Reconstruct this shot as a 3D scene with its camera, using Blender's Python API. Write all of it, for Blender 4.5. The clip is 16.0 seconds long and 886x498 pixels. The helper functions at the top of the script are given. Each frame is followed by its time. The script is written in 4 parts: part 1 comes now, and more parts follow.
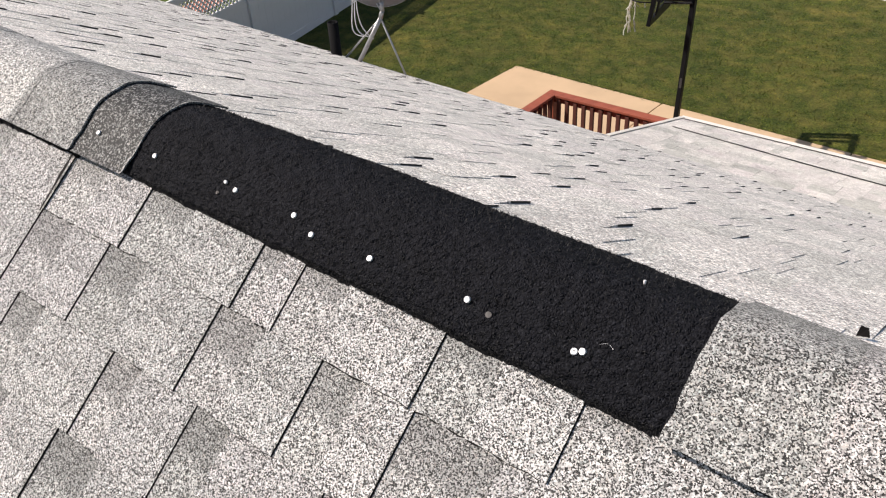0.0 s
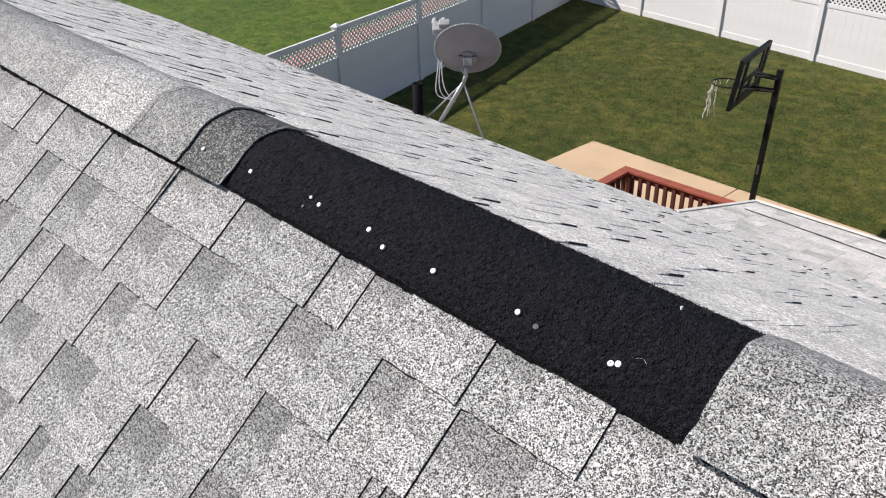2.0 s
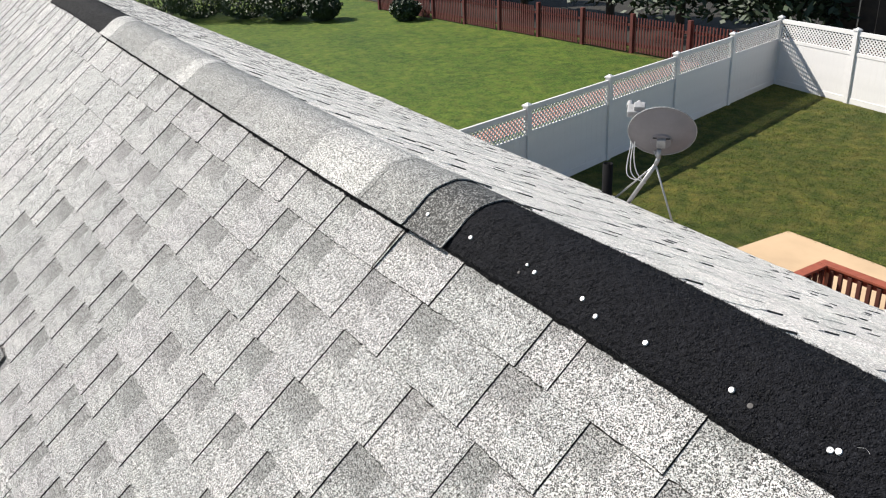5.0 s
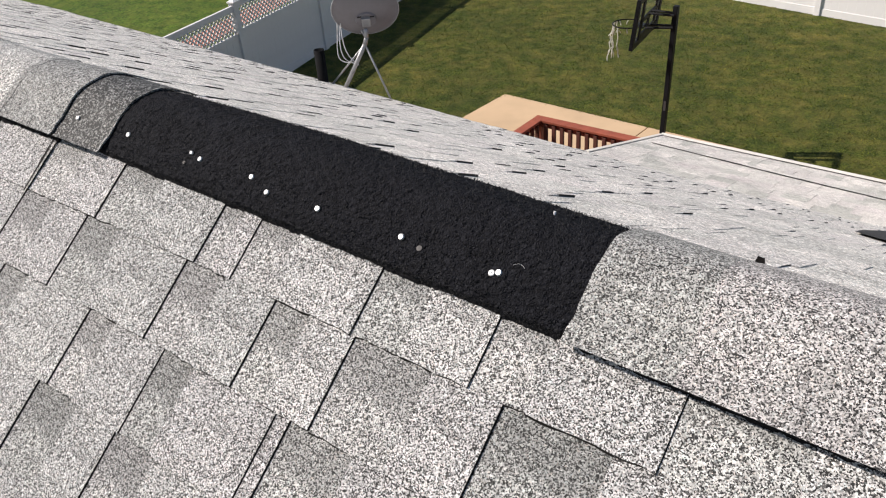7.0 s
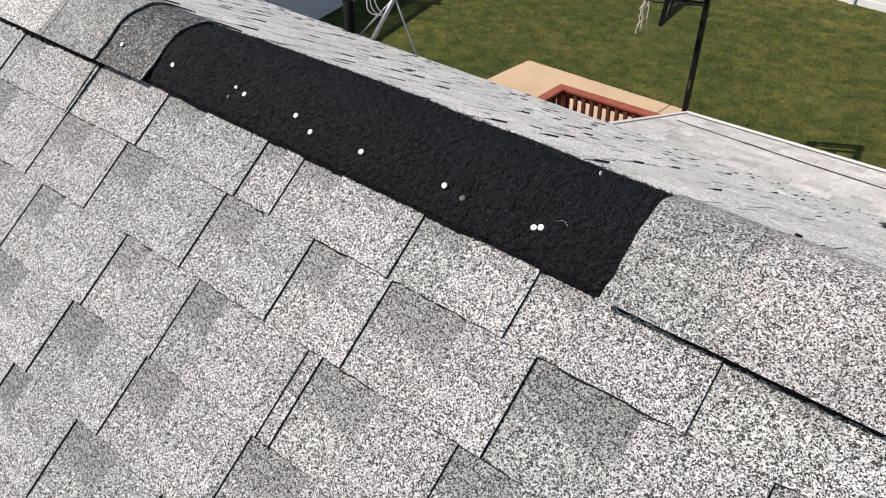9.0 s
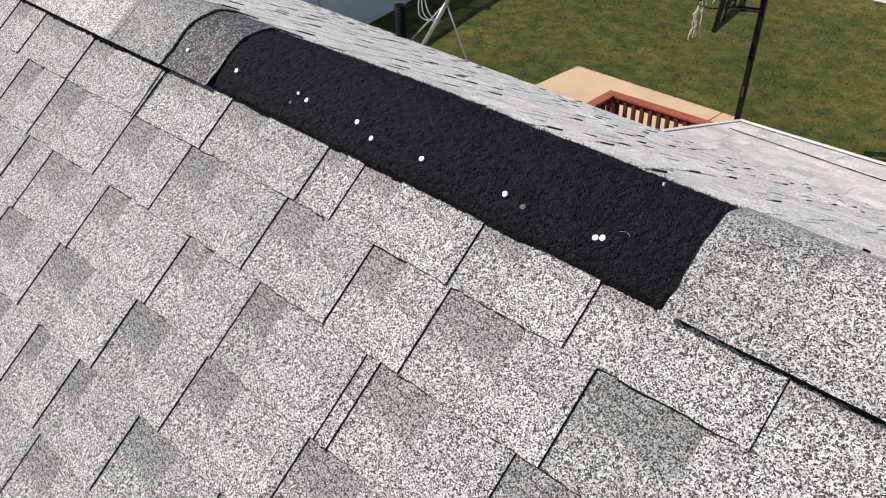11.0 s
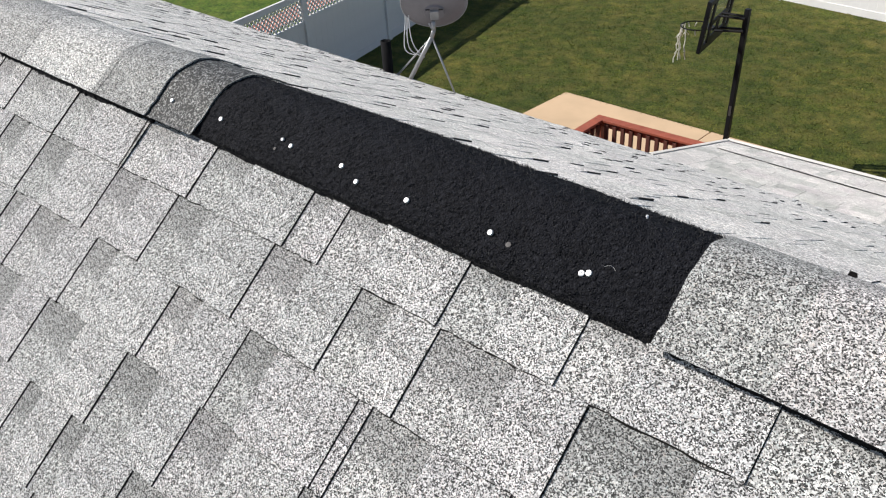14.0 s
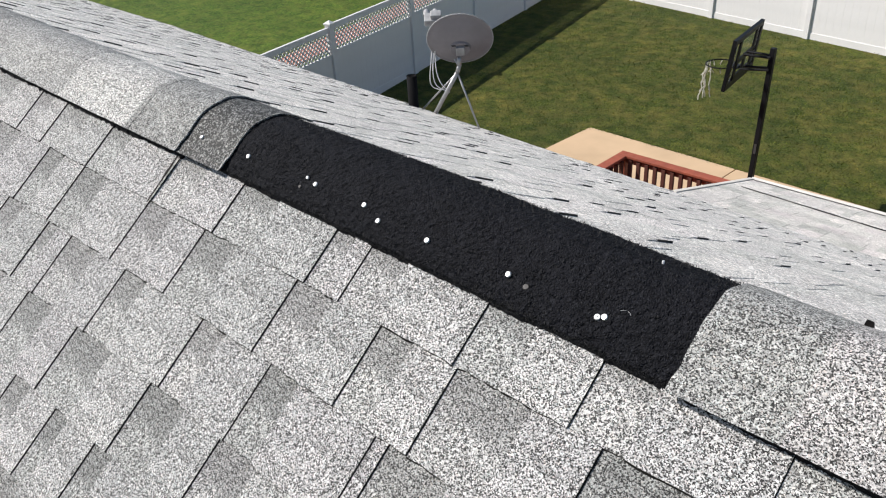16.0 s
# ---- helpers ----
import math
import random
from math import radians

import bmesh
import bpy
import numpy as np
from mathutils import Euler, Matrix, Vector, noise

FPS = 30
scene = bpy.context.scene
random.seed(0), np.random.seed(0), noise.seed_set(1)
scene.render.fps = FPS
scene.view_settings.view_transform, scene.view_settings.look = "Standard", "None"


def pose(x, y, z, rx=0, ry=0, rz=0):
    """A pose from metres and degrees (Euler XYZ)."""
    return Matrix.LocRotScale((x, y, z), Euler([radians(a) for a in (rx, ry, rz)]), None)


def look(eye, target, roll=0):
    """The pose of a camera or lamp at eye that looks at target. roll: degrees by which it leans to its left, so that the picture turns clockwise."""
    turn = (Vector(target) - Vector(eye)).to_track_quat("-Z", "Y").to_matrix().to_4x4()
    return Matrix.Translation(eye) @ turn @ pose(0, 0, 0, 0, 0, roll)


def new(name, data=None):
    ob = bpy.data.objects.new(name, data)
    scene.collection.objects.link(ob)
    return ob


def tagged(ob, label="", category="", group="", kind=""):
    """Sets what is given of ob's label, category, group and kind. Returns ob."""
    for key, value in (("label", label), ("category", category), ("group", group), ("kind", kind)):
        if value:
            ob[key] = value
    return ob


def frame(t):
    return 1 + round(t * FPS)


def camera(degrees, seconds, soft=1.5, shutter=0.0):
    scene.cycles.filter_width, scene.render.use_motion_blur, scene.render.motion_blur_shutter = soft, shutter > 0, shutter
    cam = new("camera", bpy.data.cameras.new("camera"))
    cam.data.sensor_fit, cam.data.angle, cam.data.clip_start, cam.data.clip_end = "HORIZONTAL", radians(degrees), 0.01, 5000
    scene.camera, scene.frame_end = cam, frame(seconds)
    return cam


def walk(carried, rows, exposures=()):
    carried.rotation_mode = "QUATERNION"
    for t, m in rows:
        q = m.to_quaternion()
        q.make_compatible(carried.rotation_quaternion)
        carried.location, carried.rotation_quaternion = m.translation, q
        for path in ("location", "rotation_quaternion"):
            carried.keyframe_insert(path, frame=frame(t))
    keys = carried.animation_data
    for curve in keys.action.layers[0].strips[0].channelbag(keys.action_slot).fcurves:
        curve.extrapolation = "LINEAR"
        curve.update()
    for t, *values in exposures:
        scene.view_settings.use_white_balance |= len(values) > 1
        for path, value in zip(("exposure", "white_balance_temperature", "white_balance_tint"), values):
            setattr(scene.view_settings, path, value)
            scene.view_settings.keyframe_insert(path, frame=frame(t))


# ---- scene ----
cam = camera(57.25, 16.0, soft=1.15)
ROWS = [
    (0.0, 0.6559, -0.6670, 0.5946, 55.367, 2.933, 38.141),
    (0.5, 0.7556, -0.7267, 0.6068, 56.516, 2.596, 35.781),
    (1.0, 0.7821, -0.7562, 0.6133, 58.599, 2.946, 36.970),
    (1.5, 0.7752, -0.7485, 0.6122, 59.836, 2.422, 39.893),
    (2.0, 0.7421, -0.7558, 0.5952, 60.323, 1.007, 44.774),
    (2.5, 0.7181, -0.7877, 0.6064, 61.545, 0.702, 50.731),
    (3.0, 0.7107, -0.8233, 0.6305, 63.962, 0.876, 55.753),
    (3.2, 0.7122, -0.8355, 0.6390, 65.259, 1.068, 57.589),
    (5.3, 0.7698, -0.8554, 0.6140, 66.122, 2.843, 57.246),
    (5.5, 0.7745, -0.8328, 0.6025, 64.828, 2.799, 54.111),
    (6.0, 0.7898, -0.8040, 0.5773, 62.016, 2.083, 47.884),
    (6.5, 0.7950, -0.7743, 0.5660, 59.667, 2.694, 42.379),
    (7.0, 0.8146, -0.7450, 0.5561, 57.682, 3.912, 37.296),
    (7.5, 0.8252, -0.7368, 0.5491, 56.139, 3.758, 34.670),
    (8.0, 0.8219, -0.7501, 0.5504, 55.537, 2.601, 35.508),
    (8.5, 0.8039, -0.7758, 0.5488, 55.331, 1.226, 38.323),
    (11.0, 0.7765, -0.7991, 0.5548, 55.529, 1.251, 43.417),
    (11.5, 0.7737, -0.8091, 0.5707, 57.365, 1.402, 44.587),
    (12.0, 0.7744, -0.8086, 0.5831, 59.408, 2.215, 44.769),
    (12.5, 0.7806, -0.8069, 0.5815, 60.124, 2.955, 43.843),
    (13.0, 0.7918, -0.7981, 0.5807, 59.764, 3.360, 42.540),
    (13.5, 0.7897, -0.7881, 0.5769, 58.720, 3.411, 42.025),
    (14.0, 0.7815, -0.7842, 0.5669, 57.554, 3.227, 41.854),
    (14.5, 0.7818, -0.7755, 0.5668, 57.308, 2.983, 41.356),
    (15.0, 0.7897, -0.7779, 0.5691, 57.806, 2.630, 41.573),
    (15.5, 0.7926, -0.7834, 0.5830, 59.030, 2.760, 42.652),
    (16.0, 0.7930, -0.7885, 0.5875, 59.887, 3.085, 43.781),
]
walk(cam, [(t, pose(x, y, z, rx, ry, rz)) for t, x, y, z, rx, ry, rz in ROWS], [
    (0.00, 0.320, 6800, 13.0), (0.50, 0.290, 6800, 13.0), (1.00, 0.265, 6650, 12.3), (2.00, 0.300, 6350, 11.0), (3.00, 0.360, 6400, 7.0), (3.20, 0.380, 6420, 7.5), (5.30, 0.580, 6540, 7.5), (5.50, 0.560, 6550, 7.5), (6.00, 0.420, 6600, 8.7), (6.50, 0.270, 6640, 10.4), (7.25, 0.240, 6660, 11.8), (7.50, 0.230, 6650, 11.8), (8.50, 0.240, 6500, 11.0), (11.00, 0.240, 6450, 11.0), (12.00, 0.280, 6416, 10.2), (13.50, 0.320, 6366, 8.9), (14.00, 0.316, 6350, 8.5), (16.00, 0.300, 6350, 8.5)])

# ---- light ----
SUN = Vector((0.90, 0.52, -1.0)).normalized()
world = bpy.data.worlds.new("sky")
scene.world = world
world.use_nodes = True
wn = world.node_tree
sky = wn.nodes.new("ShaderNodeTexSky")
sky.sky_type, sky.sun_disc = "NISHITA", False
sky.sun_elevation = math.asin(-SUN.z)
sky.sun_rotation = math.atan2(-SUN.x, -SUN.y)
wn.nodes["Background"].inputs["Strength"].default_value = 0.085
wn.links.new(sky.outputs[0], wn.nodes["Background"].inputs["Color"])
sun = new("sun", bpy.data.lights.new("sun", "SUN"))
sun.data.energy, sun.data.angle, sun.data.color = 4.7, radians(0.53), (1.0, 0.935, 0.865)
sun.matrix_world = look((0, 0, 30), Vector((0, 0, 30)) + SUN)


# ---- materials ----
def mat(name, rough=0.8, metal=0.0):
    m = bpy.data.materials.new(name)
    m.use_nodes = True
    b = m.node_tree.nodes["Principled BSDF"]
    b.inputs["Roughness"].default_value, b.inputs["Metallic"].default_value = rough, metal
    return m, m.node_tree, b


def node(nt, kind, **values):
    n = nt.nodes.new("ShaderNode" + kind)
    for k, v in values.items():
        n.inputs[k.replace("_", " ")].default_value = v
    return n


def ramp(nt, fac, stops, constant=False):
    r = nt.nodes.new("ShaderNodeValToRGB")
    e = r.color_ramp.elements
    while len(e) < len(stops):
        e.new(0.5)
    for i, (p, c) in enumerate(stops):
        e[i].position, e[i].color = p, (*c, 1) if len(c) == 3 else c
    if constant:
        r.color_ramp.interpolation = "CONSTANT"
    nt.links.new(fac, r.inputs[0])
    return r.outputs[0]


def mix(nt, fac, a, b, how="MIX"):
    n = nt.nodes.new("ShaderNodeMix")
    n.data_type, n.blend_type = "RGBA", how
    for sock, v in ((n.inputs[0], fac), (n.inputs[6], a), (n.inputs[7], b)):
        if isinstance(v, (int, float)):
            sock.default_value = v
        elif isinstance(v, tuple):
            sock.default_value = (*v, 1)
        else:
            nt.links.new(v, sock)
    return n.outputs[2]


def coords(nt, scale=(1, 1, 1)):
    t, m = nt.nodes.new("ShaderNodeTexCoord"), nt.nodes.new("ShaderNodeMapping")
    m.inputs["Scale"].default_value = scale
    nt.links.new(t.outputs["Object"], m.inputs[0])
    return m.outputs[0]


def noise_tex(nt, co, scale, detail=3.0, rough=0.55):
    n = node(nt, "TexNoise", Scale=scale, Detail=detail, Roughness=rough)
    nt.links.new(co, n.inputs["Vector"])
    return n.outputs["Fac"]


def bump(nt, b, height, strength, dist):
    n = node(nt, "Bump", Strength=strength, Distance=dist)
    nt.links.new(height, n.inputs["Height"])
    nt.links.new(n.outputs[0], b.inputs["Normal"])


def simple(name, colour, rough=0.7, metal=0.0, spread=0.15, scale=6.0, grain=60.0, relief=0.0):
    """Paint, wood, metal or plastic with uneven tone at two scales."""
    m, nt, b = mat(name, rough, metal)
    co = coords(nt)
    big, small = noise_tex(nt, co, scale, 4), noise_tex(nt, co, grain, 2)
    dark, light = tuple(c * (1 - spread) for c in colour), tuple(min(1, c * (1 + spread)) for c in colour)
    c = ramp(nt, big, [(0.3, dark), (0.7, light)])
    c = mix(nt, ramp(nt, small, [(0.35, (0.0,) * 3), (0.7, (spread,) * 3)]), c, dark)
    nt.links.new(c, b.inputs["Base Color"])
    if relief:
        bump(nt, b, small, 0.6, relief)
    return m


def granules(name, tone, tint, contrast=1.0, island=False, band=0.0, rough=0.25, vary=1.0, relief=0.7, fine=690.0):
    """Mineral granules on asphalt: tiny dark, grey, tan and white grains, with a slow drift of tone."""
    m, nt, b = mat(name, 0.72)
    b.inputs["Specular IOR Level"].default_value = 0.5
    b.inputs["Diffuse Roughness"].default_value = rough
    co = coords(nt)
    v = node(nt, "TexVoronoi", Scale=fine, Randomness=1.0)
    nt.links.new(co, v.inputs["Vector"])
    sep = nt.nodes.new("ShaderNodeSeparateColor")
    nt.links.new(v.outputs["Color"], sep.inputs[0])
    k = contrast
    g = ramp(nt, sep.outputs[0], [(0.0, (max(0.012, tone * (1 - 0.9 * k)),) * 3), (0.23, (max(0.014, tone * (1 - 0.55 * k)),) * 3),
             (0.42, (tone * (1 - 0.06 * k),) * 3), (0.66, (tone * (1 + 0.17 * k),) * 3), (0.88, (min(0.9, tone * (1 + 0.33 * k)),) * 3)], True)
    v2 = node(nt, "TexVoronoi", Scale=fine * 0.62, Randomness=1.0)
    nt.links.new(co, v2.inputs["Vector"])
    sep2 = nt.nodes.new("ShaderNodeSeparateColor")
    nt.links.new(v2.outputs["Color"], sep2.inputs[0])
    g = mix(nt, 1.0, g, ramp(nt, sep2.outputs[0], [(0.0, (0.6,) * 3), (0.16, (0.86,) * 3), (0.4, (1.02,) * 3), (0.75, (1.2,) * 3)], True), "MULTIPLY")
    v3 = node(nt, "TexVoronoi", Scale=fine * 0.36, Randomness=1.0)
    nt.links.new(co, v3.inputs["Vector"])
    sep3 = nt.nodes.new("ShaderNodeSeparateColor")
    nt.links.new(v3.outputs["Color"], sep3.inputs[0])
    g = mix(nt, 1.0, g, ramp(nt, sep3.outputs[0], [(0.0, (0.8,) * 3), (0.5, (1.0,) * 3), (1.0, (1.17,) * 3)]), "MULTIPLY")
    hue = ramp(nt, sep.outputs[1], [(0.0, (1, 1, 1)), (0.86, (1.0, 0.93, 0.88)), (0.93, (0.9, 0.98, 1.0))], True)
    c = mix(nt, 1.0, mix(nt, 1.0, g, hue, "MULTIPLY"), tint, "MULTIPLY")
    big = noise_tex(nt, co, 5.0, 4)
    c = mix(nt, 1.0, c, ramp(nt, big, [(0.25, (0.82, 0.817, 0.81)), (0.75, (1.12, 1.11, 1.09))]), "MULTIPLY")
    mid = noise_tex(nt, co, 26.0, 3)
    c = mix(nt, 1.0, c, ramp(nt, mid, [(0.3, (0.86, 0.86, 0.86)), (0.7, (1.1, 1.1, 1.1))]), "MULTIPLY")
    if island:
        rnd = nt.nodes.new("ShaderNodeNewGeometry").outputs["Random Per Island"]
    else:
        rnd = nt.nodes.new("ShaderNodeObjectInfo").outputs["Random"]
    if vary:
        c = mix(nt, 1.0, c, ramp(nt, rnd, [(0.0, (1 - 0.14 * vary, 1 - 0.13 * vary, 1 - 0.14 * vary)), (0.25, (1 - 0.05 * vary, 1 - 0.04 * vary, 1 - 0.05 * vary)), (0.5, (1.0, 1 - 0.02 * vary, 1 - 0.01 * vary)), (0.75, (1.02, 1.025, 1.01)), (1.0, (1 + 0.1 * vary, 1 + 0.085 * vary, 1 + 0.08 * vary))]), "MULTIPLY")
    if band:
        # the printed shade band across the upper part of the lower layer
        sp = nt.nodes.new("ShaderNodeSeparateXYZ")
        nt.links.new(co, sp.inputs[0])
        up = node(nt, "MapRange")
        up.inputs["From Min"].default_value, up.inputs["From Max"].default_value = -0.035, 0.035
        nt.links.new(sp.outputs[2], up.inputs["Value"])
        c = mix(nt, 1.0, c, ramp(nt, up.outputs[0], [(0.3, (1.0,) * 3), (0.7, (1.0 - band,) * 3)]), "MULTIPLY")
    nt.links.new(c, b.inputs["Base Color"])
    bump(nt, b, sep.outputs[2], relief, 0.0015)
    return m


SHINGLE = granules("shingle granules", 0.52, (1.0, 0.99, 0.99), 1.45)
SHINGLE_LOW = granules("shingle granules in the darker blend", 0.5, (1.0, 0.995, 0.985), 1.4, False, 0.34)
# same shingles as in front; extra brightness of the back slope put into the tone
SHINGLE_FAR_LIT = granules("shingle granules of the back slope, brightened", 0.92, (1.0, 0.965, 0.92), 0.75, True, 0.0, 0.0, 1.0, 0.15, 420.0)
SHINGLE_PORCH = granules("shingle granules of the porch roof", 0.64, (1.0, 0.975, 0.94), 0.5, True, 0.0, 1.0, 1.9, 0.2, 740.0)
SHINGLE_REST = granules("shingle granules further along", 0.56, (1.0, 0.99, 0.985), 1.4, True, 0.0, 0.25, 1.0, 0.7, 430.0)
CAP_GREY = granules("ridge cap grey granules", 0.36, (1.0, 1.0, 0.97), 1.2, False, 0.0, 0.25, 0.0, 0.7, 560.0)
CAP_LIGHT = granules("ridge cap light granules", 0.64, (1.0, 0.985, 0.95), 1.1, False, 0.0, 0.25, 0.0, 0.7, 560.0)
CAP_MID = granules("ridge cap light grey granules", 0.46, (1.0, 0.99, 0.96), 1.2, False, 0.0, 0.25, 0.0, 0.7, 560.0)
CAP_RIGHT = granules("ridge cap mixed granules", 0.495, (1.0, 0.965, 0.95), 1.3, False, 0.0, 0.25, 0.0)
CAP_FIRST = granules("ridge cap darker grey granules", 0.415, (1.0, 1.0, 0.97), 1.35, False, 0.0, 0.25, 0.0)
CAP_DARK = granules("unweathered dark granules", 0.05, (1.0, 1.0, 0.98), 16.0, False, 0.0, 0.25, 0.0, 0.7, 440.0)
ASPHALT = simple("asphalt edge", (0.022, 0.02, 0.019), 0.9, 0, 0.3, 20, 300)
ASPHALT.node_tree.nodes["Principled BSDF"].inputs["Specular IOR Level"].default_value = 0.1

TAB_END = simple("weathered asphalt tab end", (0.05, 0.046, 0.042), 0.9, 0, 0.35, 20, 300)


def vent_material():
    m, nt, b = mat("black nylon mesh", 0.75)
    b.inputs["Specular IOR Level"].default_value = 0.12
    co = coords(nt)
    v = node(nt, "TexVoronoi", Scale=260.0)
    v.feature = "DISTANCE_TO_EDGE"
    nt.links.new(co, v.inputs["Vector"])
    n = noise_tex(nt, co, 330.0, 2)
    c = ramp(nt, n, [(0.35, (0.004, 0.004, 0.0055)), (0.62, (0.011, 0.0115, 0.015)), (0.82, (0.045, 0.046, 0.053))])
    c = mix(nt, 1.0, c, ramp(nt, noise_tex(nt, co, 22, 3), [(0.3, (0.8,) * 3), (0.7, (1.15,) * 3)]), "MULTIPLY")
    nt.links.new(c, b.inputs["Base Color"])
    bump(nt, b, v.outputs["Distance"], 0.9, 0.004)
    return m


VENT = vent_material()
FIBRE = simple("black nylon fibre", (0.004, 0.004, 0.005), 0.7, 0, 0.3)


def grass_material(name, low, mid, high, dry, blades=False, tuft=34.0):
    m, nt, b = mat(name, 0.85)
    b.inputs["Specular IOR Level"].default_value = 0.2
    co = coords(nt)
    a, bb = noise_tex(nt, co, 0.45, 5, 0.6), noise_tex(nt, co, 2.6, 6, 0.7)
    fine = noise_tex(nt, co, tuft, 5, 0.75)
    c = ramp(nt, fine, [(0.36, low), (0.5, mid), (0.64, high)])
    c = mix(nt, ramp(nt, bb, [(0.42, (0, 0, 0)), (0.72, (0.8,) * 3)]), c, dry)
    clump = noise_tex(nt, co, 3.2, 5, 0.7)
    c = mix(nt, 1.0, c, ramp(nt, clump, [(0.3, (0.55, 0.6, 0.55)), (0.5, (0.95, 0.95, 0.95)), (0.72, (1.4, 1.32, 1.25))]), "MULTIPLY")
    c = mix(nt, 1.0, c, ramp(nt, a, [(0.3, (0.7, 0.78, 0.72)), (0.7, (1.25, 1.14, 1.05))]), "MULTIPLY")
    if blades:
        rnd = nt.nodes.new("ShaderNodeNewGeometry").outputs["Random Per Island"]
        c = mix(nt, 1.0, c, ramp(nt, rnd, [(0.0, (0.55, 0.62, 0.55)), (0.4, (0.85, 0.9, 0.85)), (0.7, (1.02, 1.04, 0.95)), (0.87, (1.35, 1.3, 1.05)), (1.0, (1.9, 1.75, 1.6))]), "MULTIPLY")
    nt.links.new(c, b.inputs["Base Color"])
    bump(nt, b, fine, 0.8, 0.03)
    return m


LAWN = grass_material("mown lawn", (0.02, 0.033, 0.006), (0.055, 0.075, 0.012), (0.11, 0.132, 0.026), (0.155, 0.134, 0.039))
LAWN_NEXT = grass_material("greener lawn", (0.02, 0.047, 0.0045), (0.054, 0.106, 0.011), (0.122, 0.18, 0.026), (0.13, 0.148, 0.03), False, 16.0)
BLADE = grass_material("grass blades", (0.04, 0.06, 0.01), (0.076, 0.104, 0.017), (0.135, 0.162, 0.035), (0.19, 0.16, 0.047), True)
VINYL = simple("white vinyl", (0.735, 0.72, 0.71), 0.5, 0, 0.04, 3, 30)
BED = simple("reddish mulch", (0.42, 0.16, 0.11), 0.95, 0, 0.3, 4, 40, 0.01)
FELT = simple("dark roofing felt", (0.03, 0.03, 0.032), 0.85, 0, 0.25, 12, 120)
REDWOOD = simple("red stained wood", (0.30, 0.075, 0.04), 0.7, 0, 0.25, 7, 60, 0.002)
REDFENCE = simple("dark red stained pickets", (0.10, 0.019, 0.015), 0.75, 0, 0.35, 3, 40, 0.002)
DARKRED = simple("dark red balusters", (0.10, 0.03, 0.02), 0.75, 0, 0.25, 8, 60)
CONCRETE = simple("tan concrete", (0.55, 0.39, 0.24), 0.9, 0, 0.1, 1.2, 70, 0.002)
BLACKSTEEL = simple("black painted steel", (0.012, 0.012, 0.013), 0.45, 0, 0.3)
BLACKPIPE = simple("black plastic pipe", (0.005, 0.005, 0.006), 0.85, 0, 0.3, 12, 90)
for m in (BLACKSTEEL, BLACKPIPE):
    m.node_tree.nodes["Principled BSDF"].inputs["Specular IOR Level"].default_value = 0.15
GALV = simple("galvanised steel", (0.32, 0.325, 0.33), 0.45, 0.6, 0.15, 20, 120)
DISHGREY = simple("grey painted dish", (0.165, 0.155, 0.165), 0.5, 0, 0.12, 7, 60)
PLASTIC = simple("pale grey plastic", (0.6, 0.6, 0.6), 0.5, 0, 0.1)
DULLPLASTIC = simple("dirty grey plastic", (0.36, 0.36, 0.36), 0.5, 0, 0.25, 30)
NAILHEAD = simple("bright galvanised nail head", (0.8, 0.8, 0.8), 0.4, 0.1, 0.06, 60, 300)
NAILDULL = simple("sunk dull nail head", (0.075, 0.07, 0.068), 0.6, 0.3, 0.1, 60, 300)
DRIP = simple("white painted metal edge", (0.72, 0.68, 0.62), 0.45, 0, 0.08, 5, 60)
SIDING = simple("pale siding", (0.6, 0.58, 0.53), 0.7, 0, 0.06)
BROWNWOOD = simple("weathered brown boards", (0.055, 0.04, 0.028), 0.85, 0, 0.35, 3, 30, 0.003)
# near-black: the woodland's shade is put into this ground colour
LITTER_SHADE = simple("leaf litter, shade in the colour", (0.02, 0.017, 0.012), 0.95, 0, 0.4, 1.5, 20, 0.02)
LEAF = simple("dark leaves", (0.022, 0.042, 0.013), 0.6, 0, 0.4, 1.5, 30)
BARK = simple("bark", (0.06, 0.045, 0.033), 0.9, 0, 0.35, 4, 40, 0.01)
NET = simple("frayed white net", (0.6, 0.58, 0.5), 0.8, 0, 0.15)


def clear_material():
    m, nt, b = mat("clear acrylic", 0.08)
    b.inputs["Alpha"].default_value = 0.1
    b.inputs["Base Color"].default_value = (0.6, 0.62, 0.62, 1)
    return m


GLASS_PANEL = clear_material()


# ---- mesh helpers ----
def mesh_of(bm, material, smooth=False):
    me = bpy.data.meshes.new("mesh")
    bm.to_mesh(me)
    bm.free()
    me.materials.append(material)
    if smooth:
        me.shade_smooth()
    return me


def part(name, bm, material, parent=None, label="", smooth=False):
    ob = new(name, mesh_of(bm, material, smooth))
    if parent:
        ob.parent = parent
    return tagged(ob, label)


def thing(name, label, category, group="", at=None, kind=""):
    ob = new(name)
    ob.empty_display_size = 0.1
    if at is not None:
        ob.matrix_world = at if isinstance(at, Matrix) else Matrix.Translation(at)
    return tagged(ob, label, category, group, kind)


def box(bm, x0, x1, y0, y1, z0, z1, m=None, bevel=0.0):
    made = bmesh.ops.create_cube(bm, size=1)["verts"]
    t = Matrix.Translation(((x0 + x1) / 2, (y0 + y1) / 2, (z0 + z1) / 2)) @ Matrix.Diagonal((x1 - x0, y1 - y0, z1 - z0, 1))
    bmesh.ops.transform(bm, matrix=(m @ t) if m else t, verts=made)
    if bevel:
        edges = list({e for v in made for e in v.link_edges})
        bmesh.ops.bevel(bm, geom=edges, offset=bevel, segments=2, affect="EDGES", profile=0.6)
    return bm


